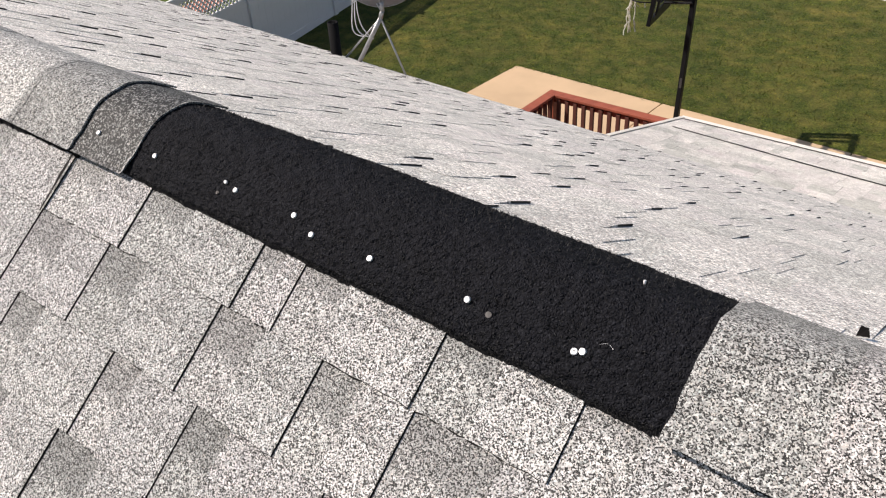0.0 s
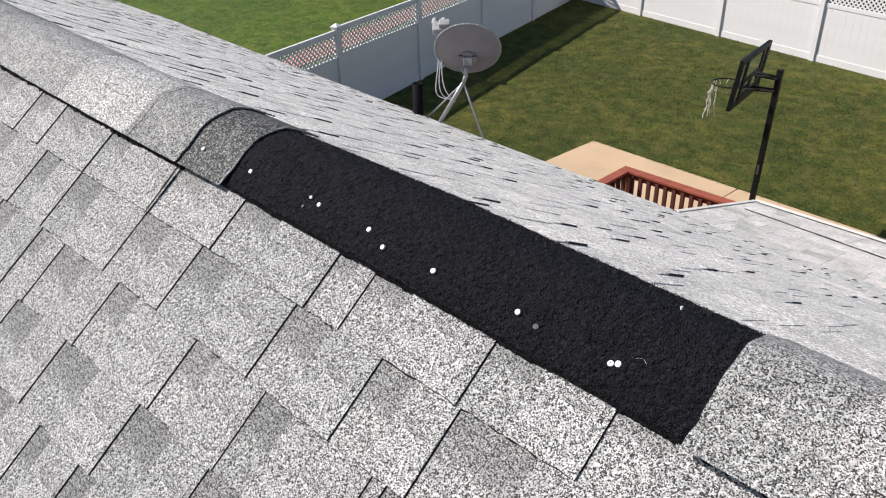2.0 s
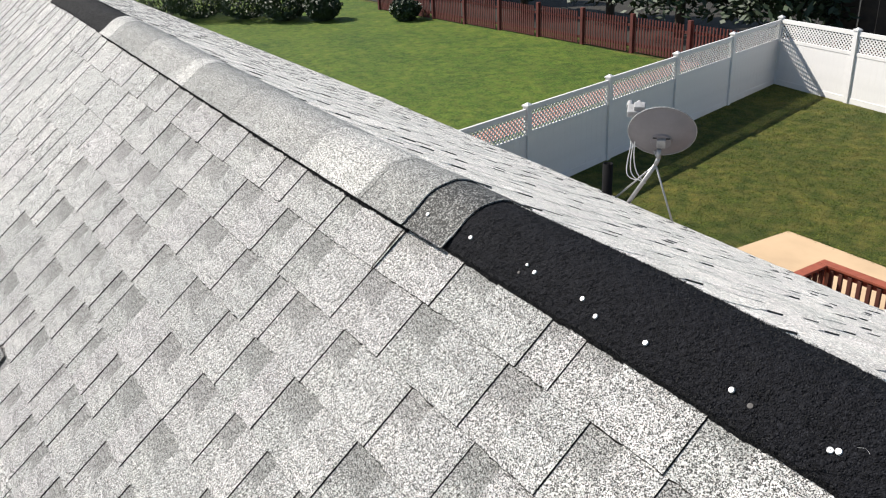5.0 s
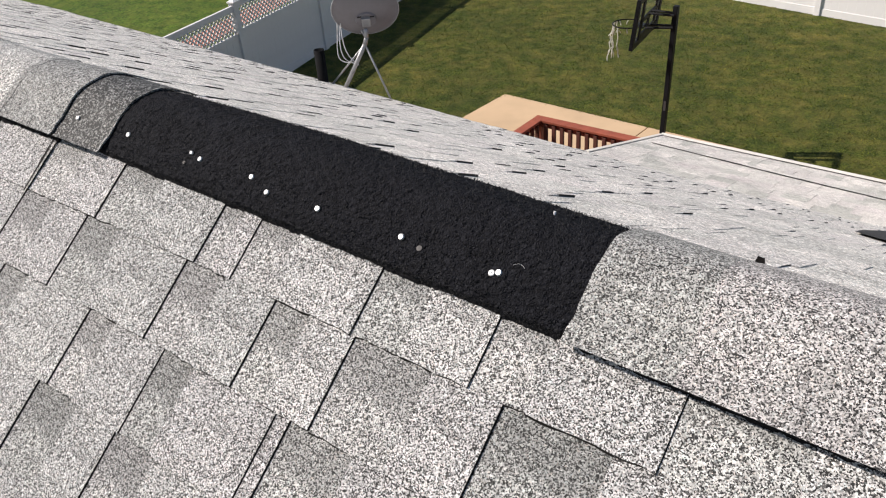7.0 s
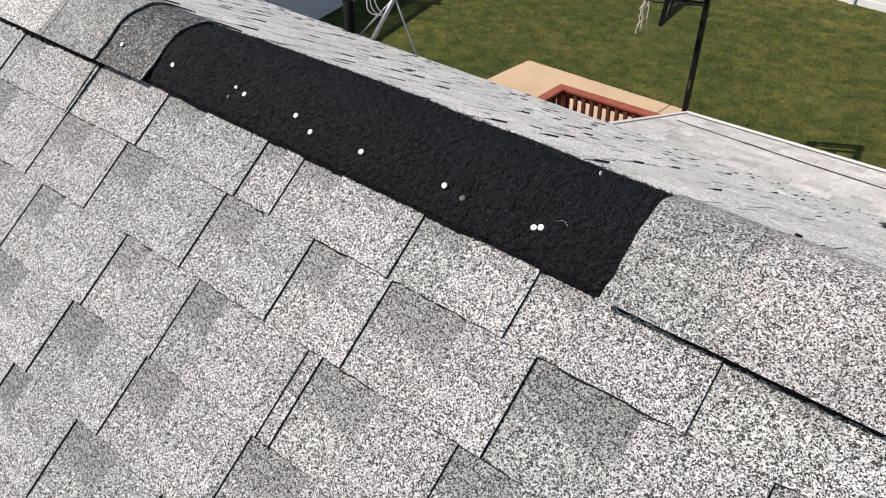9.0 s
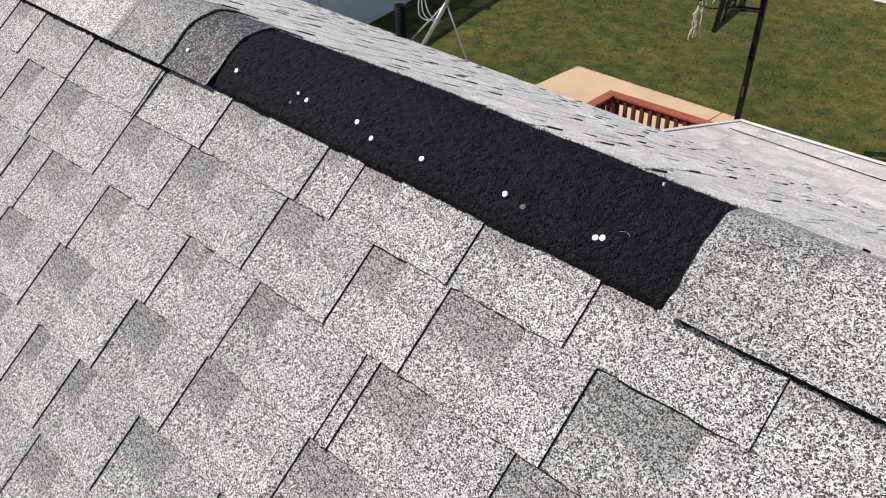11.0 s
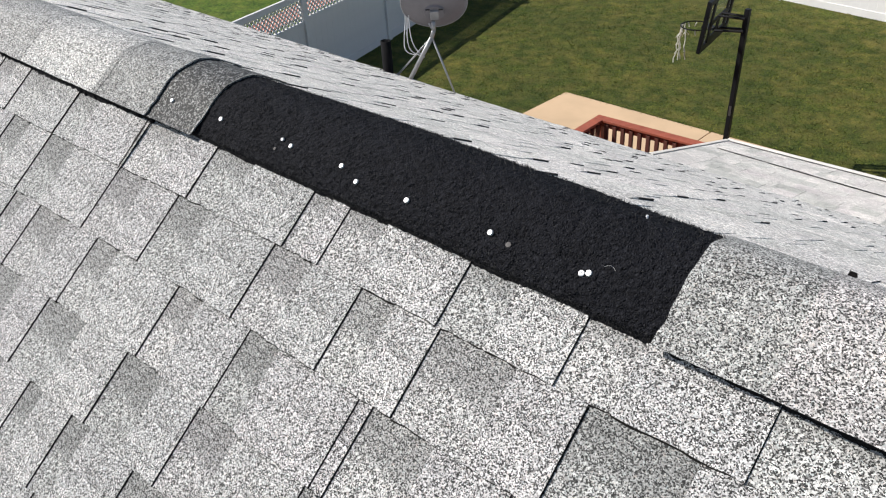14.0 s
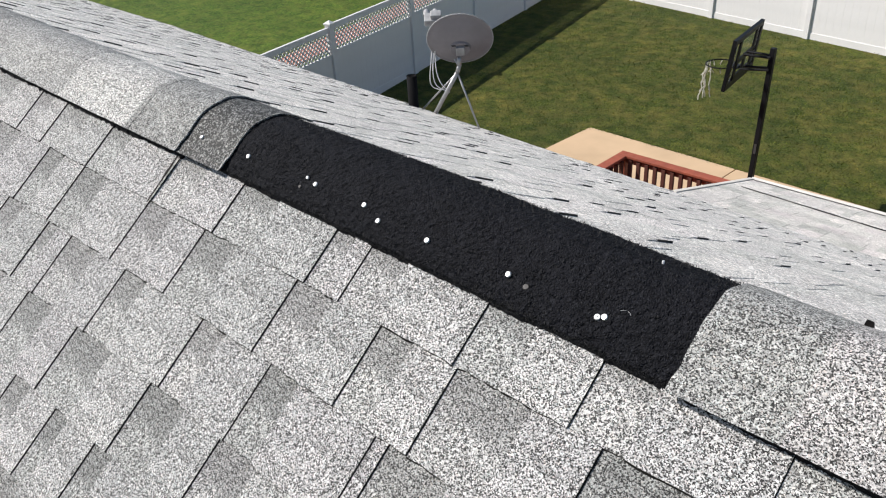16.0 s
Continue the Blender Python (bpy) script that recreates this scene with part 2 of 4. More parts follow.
def rod(bm, a, b, r, r2=None, seg=10, caps=True):
    a, b = Vector(a), Vector(b)
    d = b - a
    m = Matrix.Translation((a + b) / 2) @ d.to_track_quat("Z", "Y").to_matrix().to_4x4()
    bmesh.ops.create_cone(bm, cap_ends=caps, segments=seg, radius1=r, radius2=r if r2 is None else r2, depth=d.length, matrix=m)
    return bm


def tube(bm, pts, r, seg=8):
    for a, b in zip(pts, pts[1:]):
        rod(bm, a, b, r, seg=seg)
    return bm


def BM():
    return bmesh.new()


# ---- the roof's planes ----
# front slope: z = 0.069 + 0.80 y; back slope: z = 0.035 - 0.485 y; ridge along x
NS, FS = 0.80, 0.49
NA, FA = math.atan(NS), math.atan(FS)
EAVE_Y = 3.84
X_LEFT, X_RIGHT = -22.0, 4.5
EXT_X = -1.62
EXT_Y, EXT_Z = 5.12, -2.335


def rise(x):
    """The ridge climbs a little along its old, sagging stretch."""
    d = -0.95 - max(x, -4.6)
    return 0.0215 * (math.sqrt(d * d + 0.04) + d) / 2


def front(x, s, h=0.0):
    """A point on the front slope, s metres down from the ridge line, h above the slope; the courses widen along the sag."""
    s += 0.07 * max(0.0, -0.3 - max(x, -3.5)) * max(0.0, min(s, (4.6 - s) / 3.6))
    return Vector((x, -0.026 - s * math.cos(NA) - h * math.sin(NA), 0.048 - s * math.sin(NA) + h * math.cos(NA) + rise(x)))


def back(x, s, h=0.0):
    """The same on the back slope, which is slightly steeper towards the porch end."""
    y = s * math.cos(FA)
    k = max(0.468, min(0.525, 0.517 + 0.0073 * (x + 1.6)))
    f = y / 3.87
    up = rise(x) * (1 - f) + 0.011 * max(0.0, -8.0 - x) * f
    return Vector((x, -0.026 + y + h * math.sin(FA), 0.048 - y * k + h * math.cos(FA) + up))


E0 = back(0, 0).y
BACK_RUN = (EAVE_Y - E0) / math.cos(FA)
EAVE_Z = back(-1.62, BACK_RUN).z
EXT_A = math.atan2(EAVE_Z - EXT_Z, EXT_Y - EAVE_Y)
EXT_RUN = math.hypot(EXT_Y - EAVE_Y, EAVE_Z - EXT_Z)


def ext(x, s, h=0.0):
    f = s / EXT_RUN
    top = back(x, BACK_RUN)
    return Vector((x, EAVE_Y + (EXT_Y - EAVE_Y) * f + h * math.sin(EXT_A), top.z + (EXT_Z - top.z) * f + h * math.cos(EXT_A)))


def ground_z(y):
    return -5.27 + 0.0205 * y


def slab(rows_fn, x0, x1, s0, s1, h0, h1, verts, faces, lift=0.0):
    """One shingle tab: lies from s0 (upper edge) to s1 (lower edge); lift tips the lower edge up."""
    n = len(verts)
    for h, l in ((h0, 0.0), (h1, lift)):
        for s in (s0, s1):
            for x in (x0, x1):
                out = 0.0018 if s == s1 and h == h0 else 0.0
                verts.append(rows_fn(x, s + out, h + (lift if s == s1 else 0.0)))
    a = n
    faces += [(a + 4, a + 5, a + 7, a + 6), (a + 2, a + 3, a + 7, a + 6), (a, a + 4, a + 6, a + 2), (a + 1, a + 3, a + 7, a + 5)]


def sheet(name, quads, material, label, kind="structure", cat=""):
    me = bpy.data.meshes.new(name)
    vs, fs = [], []
    for q in quads:
        fs.append(tuple(range(len(vs), len(vs) + len(q))))
        vs += [tuple(p) for p in q]
    me.from_pydata(vs, [], fs)
    me.materials.append(material)
    return tagged(new(name, me), label, cat, "", kind)


# ---- ground ----
def build_ground():
    bm = BM()
    for i in range(81):
        for j in range(81):
            x, y = -100 + i * 2.5, -60 + j * 2.5
            bm.verts.new((x, y, ground_z(y)))
    bm.verts.ensure_lookup_table()
    for i in range(80):
        for j in range(80):
            a = i * 81 + j
            bm.faces.new([bm.verts[k] for k in (a, a + 81, a + 82, a + 1)])
    g = part("ground", bm, LAWN)
    tagged(g, "mown green lawn with dry straw patches in the back yard", "lawn", "", "structure")
    return g


build_ground()
FDIR = Vector((-0.2145, 0.9767, 0.02))
CORNER = Vector((-13.78, 19.225, ground_z(19.225)))
RDIR = Vector((0.983, -0.183, 0.0))
FSTEP, RSTEP = 2.72, 2.606


def next_lawn():
    a = CORNER - FDIR * 22
    pts = [a + Vector((-0.02, 0, 0)), CORNER + Vector((-0.02, 0, 0)), Vector((-60, 20.5, 0)), Vector((-60, -3, 0))]
    q = [Vector((p.x, p.y, ground_z(p.y) + 0.02)) for p in pts]
    sheet("neighbour_lawn", [q], LAWN_NEXT, "bright green neighbouring lawn beyond the white fence", cat="lawn")
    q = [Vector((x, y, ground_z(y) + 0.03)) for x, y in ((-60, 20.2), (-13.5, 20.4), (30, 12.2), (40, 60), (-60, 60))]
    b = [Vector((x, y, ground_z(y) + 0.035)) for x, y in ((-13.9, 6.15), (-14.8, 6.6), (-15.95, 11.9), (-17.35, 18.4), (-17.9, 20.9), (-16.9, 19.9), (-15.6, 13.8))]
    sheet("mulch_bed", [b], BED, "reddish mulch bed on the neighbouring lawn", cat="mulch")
    # ground behind the fences, darkened by colour where tree shade lies
    sheet("woodland_floor", [q], LITTER_SHADE, "leaf litter behind the fences, shade put into its dark colour", cat="ground")


next_lawn()


def patio():
    bm = BM()
    z = ground_z(10) - 0.06
    for x0, x1 in ((-7.08, -4.22), (-4.205, -1.3), (-1.285, 1.6)):
        box(bm, x0, x1, 6.6, 10.86, z, ground_z(10.5) + 0.03, None, 0.012)
    p = part("patio", bm, CONCRETE)
    p.matrix_world = Matrix.Translation((-7.08, 10.86, 0)) @ Matrix.Rotation(radians(-2.5), 4, "Z") @ Matrix.Translation((7.08, -10.86, 0))
    tagged(p, "tan concrete patio slab with joints, set in the lawn", "patio", "", "structure")


patio()


# ---- white vinyl fences ----
POST_H = 1.815


def lattice_mesh(h):
    bm = BM()
    z0, d = 1.29, 0.40
    for sgn in (1, -1):
        x = -h - d
        while x < h:
            lo, hi = max(x, -h), min(x + d, h)
            if hi - lo > 0.03:
                p, q = Vector((sgn * lo, 0.004 * sgn, z0 + lo - x)), Vector((sgn * hi, 0.004 * sgn, z0 + hi - x))
                m = Matrix.Translation((p + q) / 2) @ Matrix.Rotation(-math.atan2(q.z - p.z, q.x - p.x), 4, "Y")
                ln = (q - p).length / 2
                box(bm, -ln, ln, -0.004, 0.004, -0.0155, 0.0155, m)
            x += 0.105
    return mesh_of(bm, VINYL)


def white_fence(start, way, step, panels, first_post, label):
    """Posts with caps, and panels of rails, upright boards and a lattice top."""
    turn = math.atan2(way.y, way.x)
    t = thing("white_fence", label, "fence", "", Matrix.Translation((start.x, start.y, ground_z(start.y))) @ Matrix.Rotation(turn, 4, "Z"))
    post = mesh_of(box(BM(), -0.063, 0.063, -0.063, 0.063, -0.05, POST_H, None, 0.006), VINYL)
    bm = box(BM(), -0.08, 0.08, -0.08, 0.08, POST_H, POST_H + 0.03, None, 0.004)
    bmesh.ops.create_cone(bm, cap_ends=True, segments=4, radius1=0.105, radius2=0.012, depth=0.045,
                          matrix=Matrix.Translation((0, 0, POST_H + 0.0525)) @ Matrix.Rotation(radians(45), 4, "Z"))
    cap = mesh_of(bm, VINYL)
    h = step / 2 - 0.06
    bm = BM()
    for z0, z1, w in ((-0.03, 0.15, 0.024), (1.20, 1.29, 0.024), (1.69, 1.80, 0.026)):
        box(bm, -h, h, -w, w, z0, z1, None, 0.004)
    rails = mesh_of(bm, VINYL)
    n = 14
    w = 2 * h / n
    board = mesh_of(box(BM(), -w / 2 + 0.0006, w / 2 - 0.0006, -0.012, 0.012, 0.15, 1.20, None, 0.001), VINYL)
    lattice = lattice_mesh(h)

    def piece(name, me, parent, x, z=0.0):
        o = new(name, me)
        o.parent, o.location = parent, (x, 0, z)
        return o
    for i in range(panels + 1):
        rise = ground_z(start.y + way.y * step * i) - ground_z(start.y)
        if i or first_post:
            piece("cap", cap, piece("post", post, t, step * i, rise), 0)
        if i < panels:
            rise = ground_z(start.y + way.y * step * (i + 0.5)) - ground_z(start.y)
            p = piece("panel", rails, t, step * (i + 0.5), rise)
            for k in range(n):
                piece("board", board, p, -h + (k + 0.5) * w)
            tagged(piece("lattice", lattice, p, 0), kind="stuff")


white_fence(CORNER, -FDIR, FSTEP, 5, True, "white vinyl privacy fence with a lattice top, its yard side shaded")
white_fence(CORNER, RDIR, RSTEP, 7, False, "white vinyl privacy fence with a lattice top, in full sun")


# ---- roof structure ----
def roof_deck():
    xl, xr = X_LEFT, X_RIGHT
    dn = -0.012
    xs = [xl + (xr - xl) * i / 60 for i in range(61)]
    sheet("roof_front", [[front(a, 0, dn), front(b, 0, dn), front(b, 4.6, dn), front(a, 4.6, dn)] for a, b in zip(xs, xs[1:])], ASPHALT, "front roof deck under grey shingles", cat="roof")
    sheet("roof_back", [[back(a, 0.02, dn), back(a, BACK_RUN, dn), back(b, BACK_RUN, dn), back(b, 0.02, dn)] for a, b in zip(xs, xs[1:])], ASPHALT, "back roof deck under grey shingles", cat="roof")
    xs = [EXT_X + (xr - EXT_X) * i / 8 for i in range(9)]
    sheet("roof_porch", [[ext(a, 0, dn * 2), ext(a, EXT_RUN, dn * 2), ext(b, EXT_RUN, dn * 2), ext(b, 0, dn * 2)] for a, b in zip(xs, xs[1:])], ASPHALT, "low-pitched porch roof deck", cat="roof")
    # white drip edges along eaves and rake
    bm = BM()
    cut = [xl + (EXT_X - xl) * i / 24 for i in range(25)]
    for a, b in zip(cut, cut[1:]):
        made = len(bm.verts)
        box(bm, a, b, EAVE_Y - 0.02, EAVE_Y + 0.012, -0.17, -0.012)
        bm.verts.ensure_lookup_table()
        for v in bm.verts[made:]:
            v.co.z += back(v.co.x, BACK_RUN).z
    box(bm, EXT_X - 0.02, xr, EXT_Y - 0.01, EXT_Y + 0.03, EXT_Z - 0.16, EXT_Z + 0.004)
    m = Matrix.Translation((EXT_X, EAVE_Y, EAVE_Z)) @ Matrix.Rotation(-EXT_A, 4, "X")
    box(bm, -0.03, 0.004, 0.0, EXT_RUN, -0.15, 0.006, m)
    tagged(part("trim", bm, DRIP), "white metal drip edge along the eaves", "trim", "", "structure")
    # shadow lines at the porch roof's course joint and eave, drawn as dark strips
    bm = BM()
    n = 40
    for i in range(n):
        a, b = EXT_X + 0.1 + (xr - EXT_X - 0.2) * i / n, EXT_X + 0.1 + (xr - EXT_X - 0.2) * (i + 1) / n
        s, e = [(4.66 - 0.07 * (x + 1.55) - EAVE_Y) / (EXT_Y - EAVE_Y) * EXT_RUN for x in (a, b)]
        w = 0.026 + 0.008 * noise.noise(Vector((i * 0.7, 2, 5)))
        bm.faces.new([bm.verts.new(ext(*q)) for q in ((a, s, 0.003), (a, s + w, 0.003), (b, e + w, 0.003), (b, e, 0.003))])
    xs = [EXT_X + 0.02 + (xr - EXT_X - 0.1) * i / n for i in range(n + 1)]
    for a, b in zip(xs, xs[1:]):
        bm.faces.new([bm.verts.new(ext(x, EXT_RUN - d, 0.004)) for x, d in ((a, 0.06), (a, 0.04), (b, 0.04), (b, 0.06))])
    tagged(part("starter_shadow_line", bm, ASPHALT), "joint lines along the porch roof, their shadow drawn as dark strips", "shingle edge", "", "structure")
    # walls below
    bm = box(BM(), xl + 0.3, xr - 0.3, -3.2, EAVE_Y - 0.35, ground_z(0) - 0.3, EAVE_Z - 0.25)
    tagged(part("wall_house", bm, SIDING), "pale sided house wall under the eaves", "wall", "", "structure")
    bm = BM()
    for x in (EXT_X + 0.15, 1.2, xr - 0.2):
        box(bm, x - 0.07, x + 0.07, EXT_Y - 0.3, EXT_Y - 0.16, ground_z(5) - 0.05, EXT_Z - 0.02)
    tagged(part("porch_posts", bm, VINYL), "white square posts under the porch roof", "post", "", "structure")


roof_deck()
EXPO = 0.1312
S1 = (0.19 - 0.026) / math.cos(NA)


# ---- ridge vent, caps ----
PROFILE = ((-0.109, -0.013), (-0.099, -0.001), (-0.08, 0.014), (-0.055, 0.034), (-0.022, 0.049), (0.015, 0.051), (0.045, 0.042), (0.075, 0.023), (0.1, 0.006))


def smooth_profile(n, grow=0.0):
    """Points and normals along the ridge profile, evenly spaced."""
    pts = [Vector((0, y, z)) for y, z in PROFILE]
    out = []
    for i in range(n):
        u = i / (n - 1) * (len(pts) - 1)
        k = min(int(u), len(pts) - 2)
        f = u - k
        p0, p1, p2, p3 = (pts[max(0, min(len(pts) - 1, k + j))] for j in (-1, 0, 1, 2))
        p = 0.5 * ((2 * p1) + (p2 - p0) * f + (2 * p0 - 5 * p1 + 4 * p2 - p3) * f * f + (3 * p1 - p0 - 3 * p2 + p3) * f ** 3)
        out.append(p)
    res = []
    for i, p in enumerate(out):
        t = out[min(i + 1, n - 1)] - out[max(i - 1, 0)]
        nrm = Vector((0, -t.z, t.y)).normalized()
        res.append((p + nrm * grow, nrm))
    return res


def spread(x, p):
    """The vent lies a little wider towards its right-hand end."""
    w = 0.09 * max(0.0, min(1.5, (x + 0.45) / 0.9))
    far = max(0.0, p.y) / 0.1
    r = max(-0.3, min(1.05, (x - 0.05) / 0.41))
    drop = 0.017 * r * min(1.1, far ** 0.6)
    wide = 1 + w + 0.09 * max(0.0, r) * min(1.0, far)
    return Vector((x, p.y * wide, p.z - abs(p.y) * w * (0.8 if p.y < 0 else 0.5) - drop + rise(x)))


def vent_strip(name, x0, x1, label, fibres, out=0.0):
    t = thing(name, label, "ridge vent", "", (x0, 0, 0))
    nx, ny = int((x1 - x0) / 0.0045), 62
    prof = smooth_profile(ny)
    bm = BM()
    grid = []
    for i in range(nx + 1):
        x = (x1 - x0) * i / nx
        row = []
        for j, (p, n) in enumerate(prof):
            q = Vector((x + x0, p.y, p.z))
            push = max(0.0, 1 - j / 5) * out * (1 + noise.noise(q * 30) * 0.3 + noise.noise(q * 190) * 0.45)
            d = noise.noise(q * 170) * 0.0026 + noise.noise(q * 40) * 0.0015 + noise.noise(q * 9) * 0.0012
            row.append(bm.verts.new(spread(x + x0, p) - Vector((x0, 0, 0)) + n * d + Vector((0, noise.noise(q * 90) * 0.001 - push, -0.75 * push))))
        grid.append(row)
    for i in range(nx):
        for j in range(ny - 1):
            bm.faces.new((grid[i][j], grid[i + 1][j], grid[i + 1][j + 1], grid[i][j + 1]))
    # ragged sides down to the shingles
    for j, (dy, dz) in ((0, (0.002, -0.02)), (ny - 1, (0.003, -0.03))):
        low = [bm.verts.new(grid[i][j].co + Vector((0, dy, dz))) for i in range(nx + 1)]
        for i in range(nx):
            bm.faces.new((grid[i][j], grid[i + 1][j], low[i + 1], low[i]))
    for i in (0, nx):
        base = [bm.verts.new(v.co + Vector((0, 0, -0.02))) for v in grid[i]]
        for j in range(ny - 1):
            bm.faces.new((grid[i][j], grid[i][j + 1], base[j + 1], base[j]))
    part("mesh_mat", bm, VENT, t)
    if fibres:
        rng = random.Random(5)
        vs, fs = [], []
        for k in range(fibres):
            x, (p, n) = rng.uniform(0, x1 - x0), rng.choice(prof)
            if rng.random() < 0.25:
                p, n = prof[rng.choice((0, 1, 2))]
            c = spread(x + x0, p) - Vector((x0, 0, 0)) - n * 0.001
            d = Vector((rng.uniform(-1, 1), rng.uniform(-1, 1), rng.uniform(-1, 1))).normalized()
            if p.y > 0.07:
                d *= 0.45
            l, w = rng.uniform(0.003, 0.007), n.cross(d).normalized() * 0.0004
            m = c + d * l * 0.5 + n * rng.uniform(0.001, 0.0045)
            e = c + d * l
            b = len(vs)
            vs += [c - w, c + w, m + w, m - w, e]
            fs += [(b, b + 1, b + 2, b + 3), (b + 3, b + 2, b + 4)]
        me = bpy.data.meshes.new("fuzz")
        me.from_pydata([tuple(v) for v in vs], [], fs)
        me.materials.append(FIBRE)
        f = new("fuzz", me)
        f.parent = t
        tagged(f, kind="stuff")
    return t


vent_strip("ridge_vent", -0.60, 0.475, "exposed black nylon mesh ridge vent, caps torn off", 16000)
vent_strip("ridge_vent", -5.2, -3.6, "second bare stretch of black mesh ridge vent", 0)
vent_strip("ridge_vent", -3.6, -0.60, "black mesh ridge vent under caps, its ragged edge showing", 0, 0.0065)
vent_strip("ridge_vent", 0.475, 4.4, "black mesh ridge vent under caps, its ragged edge showing", 0, 0.0025)


def ridge_cap(x0, x1, lift0, lift1, material, label, wob=0.0, seed=0):
    """A bent cap shingle from x0 to x1; lift0 and lift1 are the heights above the vent at its ends."""
    n, m = 30, max(4, int((x1 - x0) / 0.02))
    bm = BM()
    prof = smooth_profile(n)
    top, low = [], []
    for i in range(m + 1):
        f = i / m
        g = lift0 + (lift1 - lift0) * f
        ro, rl = [], []
        for j, (p, nn) in enumerate(prof):
            x = x0 + (x1 - x0) * f + (noise.noise(Vector((j * 0.3, x0 * 7, 3))) * 0.003 + wob * abs(j / (n - 1) - 0.45) if i in (0, m) else 0)
            side = max(0, abs(j / (n - 1) - 0.5) - 0.3) * (0.034 if j < n / 2 else 0.012)
            h = g + 0.0025 + side + noise.noise(Vector((x * 6, p.y * 8, 5))) * 0.002
            q = spread(x, p) + nn * h
            if j == 0:
                q += Vector((0, -0.004 + noise.noise(Vector((x * 14, 0, seed))) * 0.002, -0.001))
            ro.append(bm.verts.new(q))
            rl.append(bm.verts.new(q - nn * 0.003))
        top.append(ro)
        low.append(rl)
    for i in range(m):
        for j in range(n - 1):
            bm.faces.new((top[i][j], top[i + 1][j], top[i + 1][j + 1], top[i][j + 1]))
            bm.faces.new((low[i][j + 1], low[i + 1][j + 1], low[i + 1][j], low[i][j]))
        for j in (0, n - 1):
            bm.faces.new((top[i][j], low[i][j], low[i + 1][j], top[i + 1][j]))
    for i in (0, m):
        for j in range(n - 1):
            bm.faces.new((top[i][j], top[i][j + 1], low[i][j + 1], low[i][j]))
    bmesh.ops.recalc_face_normals(bm, faces=bm.faces)
    ob = part("cap_shingle", bm, material, None, "", True)
    ob.data.set_sharp_from_angle(angle=radians(40))
    ob.parent = CAPS
    return tagged(ob, label)


# left run: each cap lies over the one to its right
CAPS = thing("ridge_covering", "weathered grey cap shingles bent over the ridge, partly torn off", "ridge caps")
ridge_cap(-0.80, -0.460, 0.002, 0.002, CAP_DARK, "dark unweathered strip of a cap shingle, its cover torn away", -0.012, 3)
# light on the strip's cut edge, painted as a narrow paler cap
ridge_cap(-0.4612, -0.4588, 0.0018, 0.0018, CAP_GREY, "lit edge of the dark cap strip, drawn as a pale rim", -0.012, 3)
left_run = ((-0.608, CAP_GREY, "mid-grey"), (-0.79, CAP_LIGHT, "pale grey"), (-1.15, CAP_MID, "light grey"), (-1.70, CAP_GREY, "mid-grey"),
            (-2.20, CAP_LIGHT, "pale grey"), (-2.32, CAP_MID, "light grey"), (-2.86, CAP_GREY, "mid-grey"), (-3.42, CAP_LIGHT, "pale grey"))
for i, (x, stuff, tone) in enumerate(left_run):
    last = i + 1 == len(left_run)
    ridge_cap(-3.62 if last else left_run[i + 1][0] - 0.06, x, 0.0006, 0.007 if i == 0 else 0.0014, stuff,
              tone + " weathered cap shingle bent over the ridge", 0.0, 11 + i)
right_edges = (0.462, 0.592, 0.90, 1.2, 1.5, 1.8, 2.1, 2.4, 2.7)
for i, x in enumerate(right_edges):
    nxt = right_edges[i + 1] if i + 1 < len(right_edges) else 3.0
    ridge_cap(x, nxt + 0.06, 0.002 if i == 0 else 0.0018, 0.0006, CAP_FIRST if i == 0 else CAP_GREY if i % 2 == 0 else CAP_RIGHT,
              "mid-grey weathered cap shingle bent over the ridge" if i % 2 == 0 else "pale grey weathered cap shingle bent over the ridge", 0.0, 31 + i)


def vent_point(x, y):
    """The vent's surface and normal at y."""
    prof = smooth_profile(200)
    p, n = min(prof, key=lambda q: abs(spread(x, q[0]).y - y))
    return spread(x, p), n


def nail(x, y, r=0.0043, material=NAILHEAD, label="bright round roofing nail head pressed into the mesh", stand=0.002):
    p, n = vent_point(x, y)
    bm = BM()
    bmesh.ops.create_cone(bm, cap_ends=True, segments=18, radius1=r, radius2=r * 0.86, depth=0.0022)
    for v in bm.verts:
        if v.co.z > 0:
            v.co.z += 0.0004 * math.cos(v.co.x * 300)
    rod(bm, (0, 0, -0.014), (0, 0, -0.001), 0.0016, seg=8)
    ob = part("roofing_nail", bm, material)
    ob.matrix_world = Matrix.Translation(p + n * stand) @ n.to_track_quat("Z", "Y").to_matrix().to_4x4() @ pose(0, 0, 0, random.uniform(-12, 12), random.uniform(-12, 12), 0)
    tagged(ob, label, "nail", "nails in the vent")


for x, y in ((-0.4165, -0.0777), (-0.2233, -0.077), (-0.1011, -0.0766), (-0.0581, -0.0879), (0.0457, -0.0862), (0.1975, -0.0847), (0.342, -0.0885), (0.3505, -0.0857)):
    nail(x, y)
nail(-0.2486, -0.0733, 0.003)
nail(-0.2546, -0.0873, 0.003, NAILDULL, "small dull nail head sunk in the mesh", 0.0)
nail(0.2307, -0.0901, 0.0045, NAILDULL, "dull nail head sunk deep in the mesh", 0.0005)
nail(0.369, 0.0117, 0.0018, NAILHEAD, "small pale nail head near the far edge of the mesh")


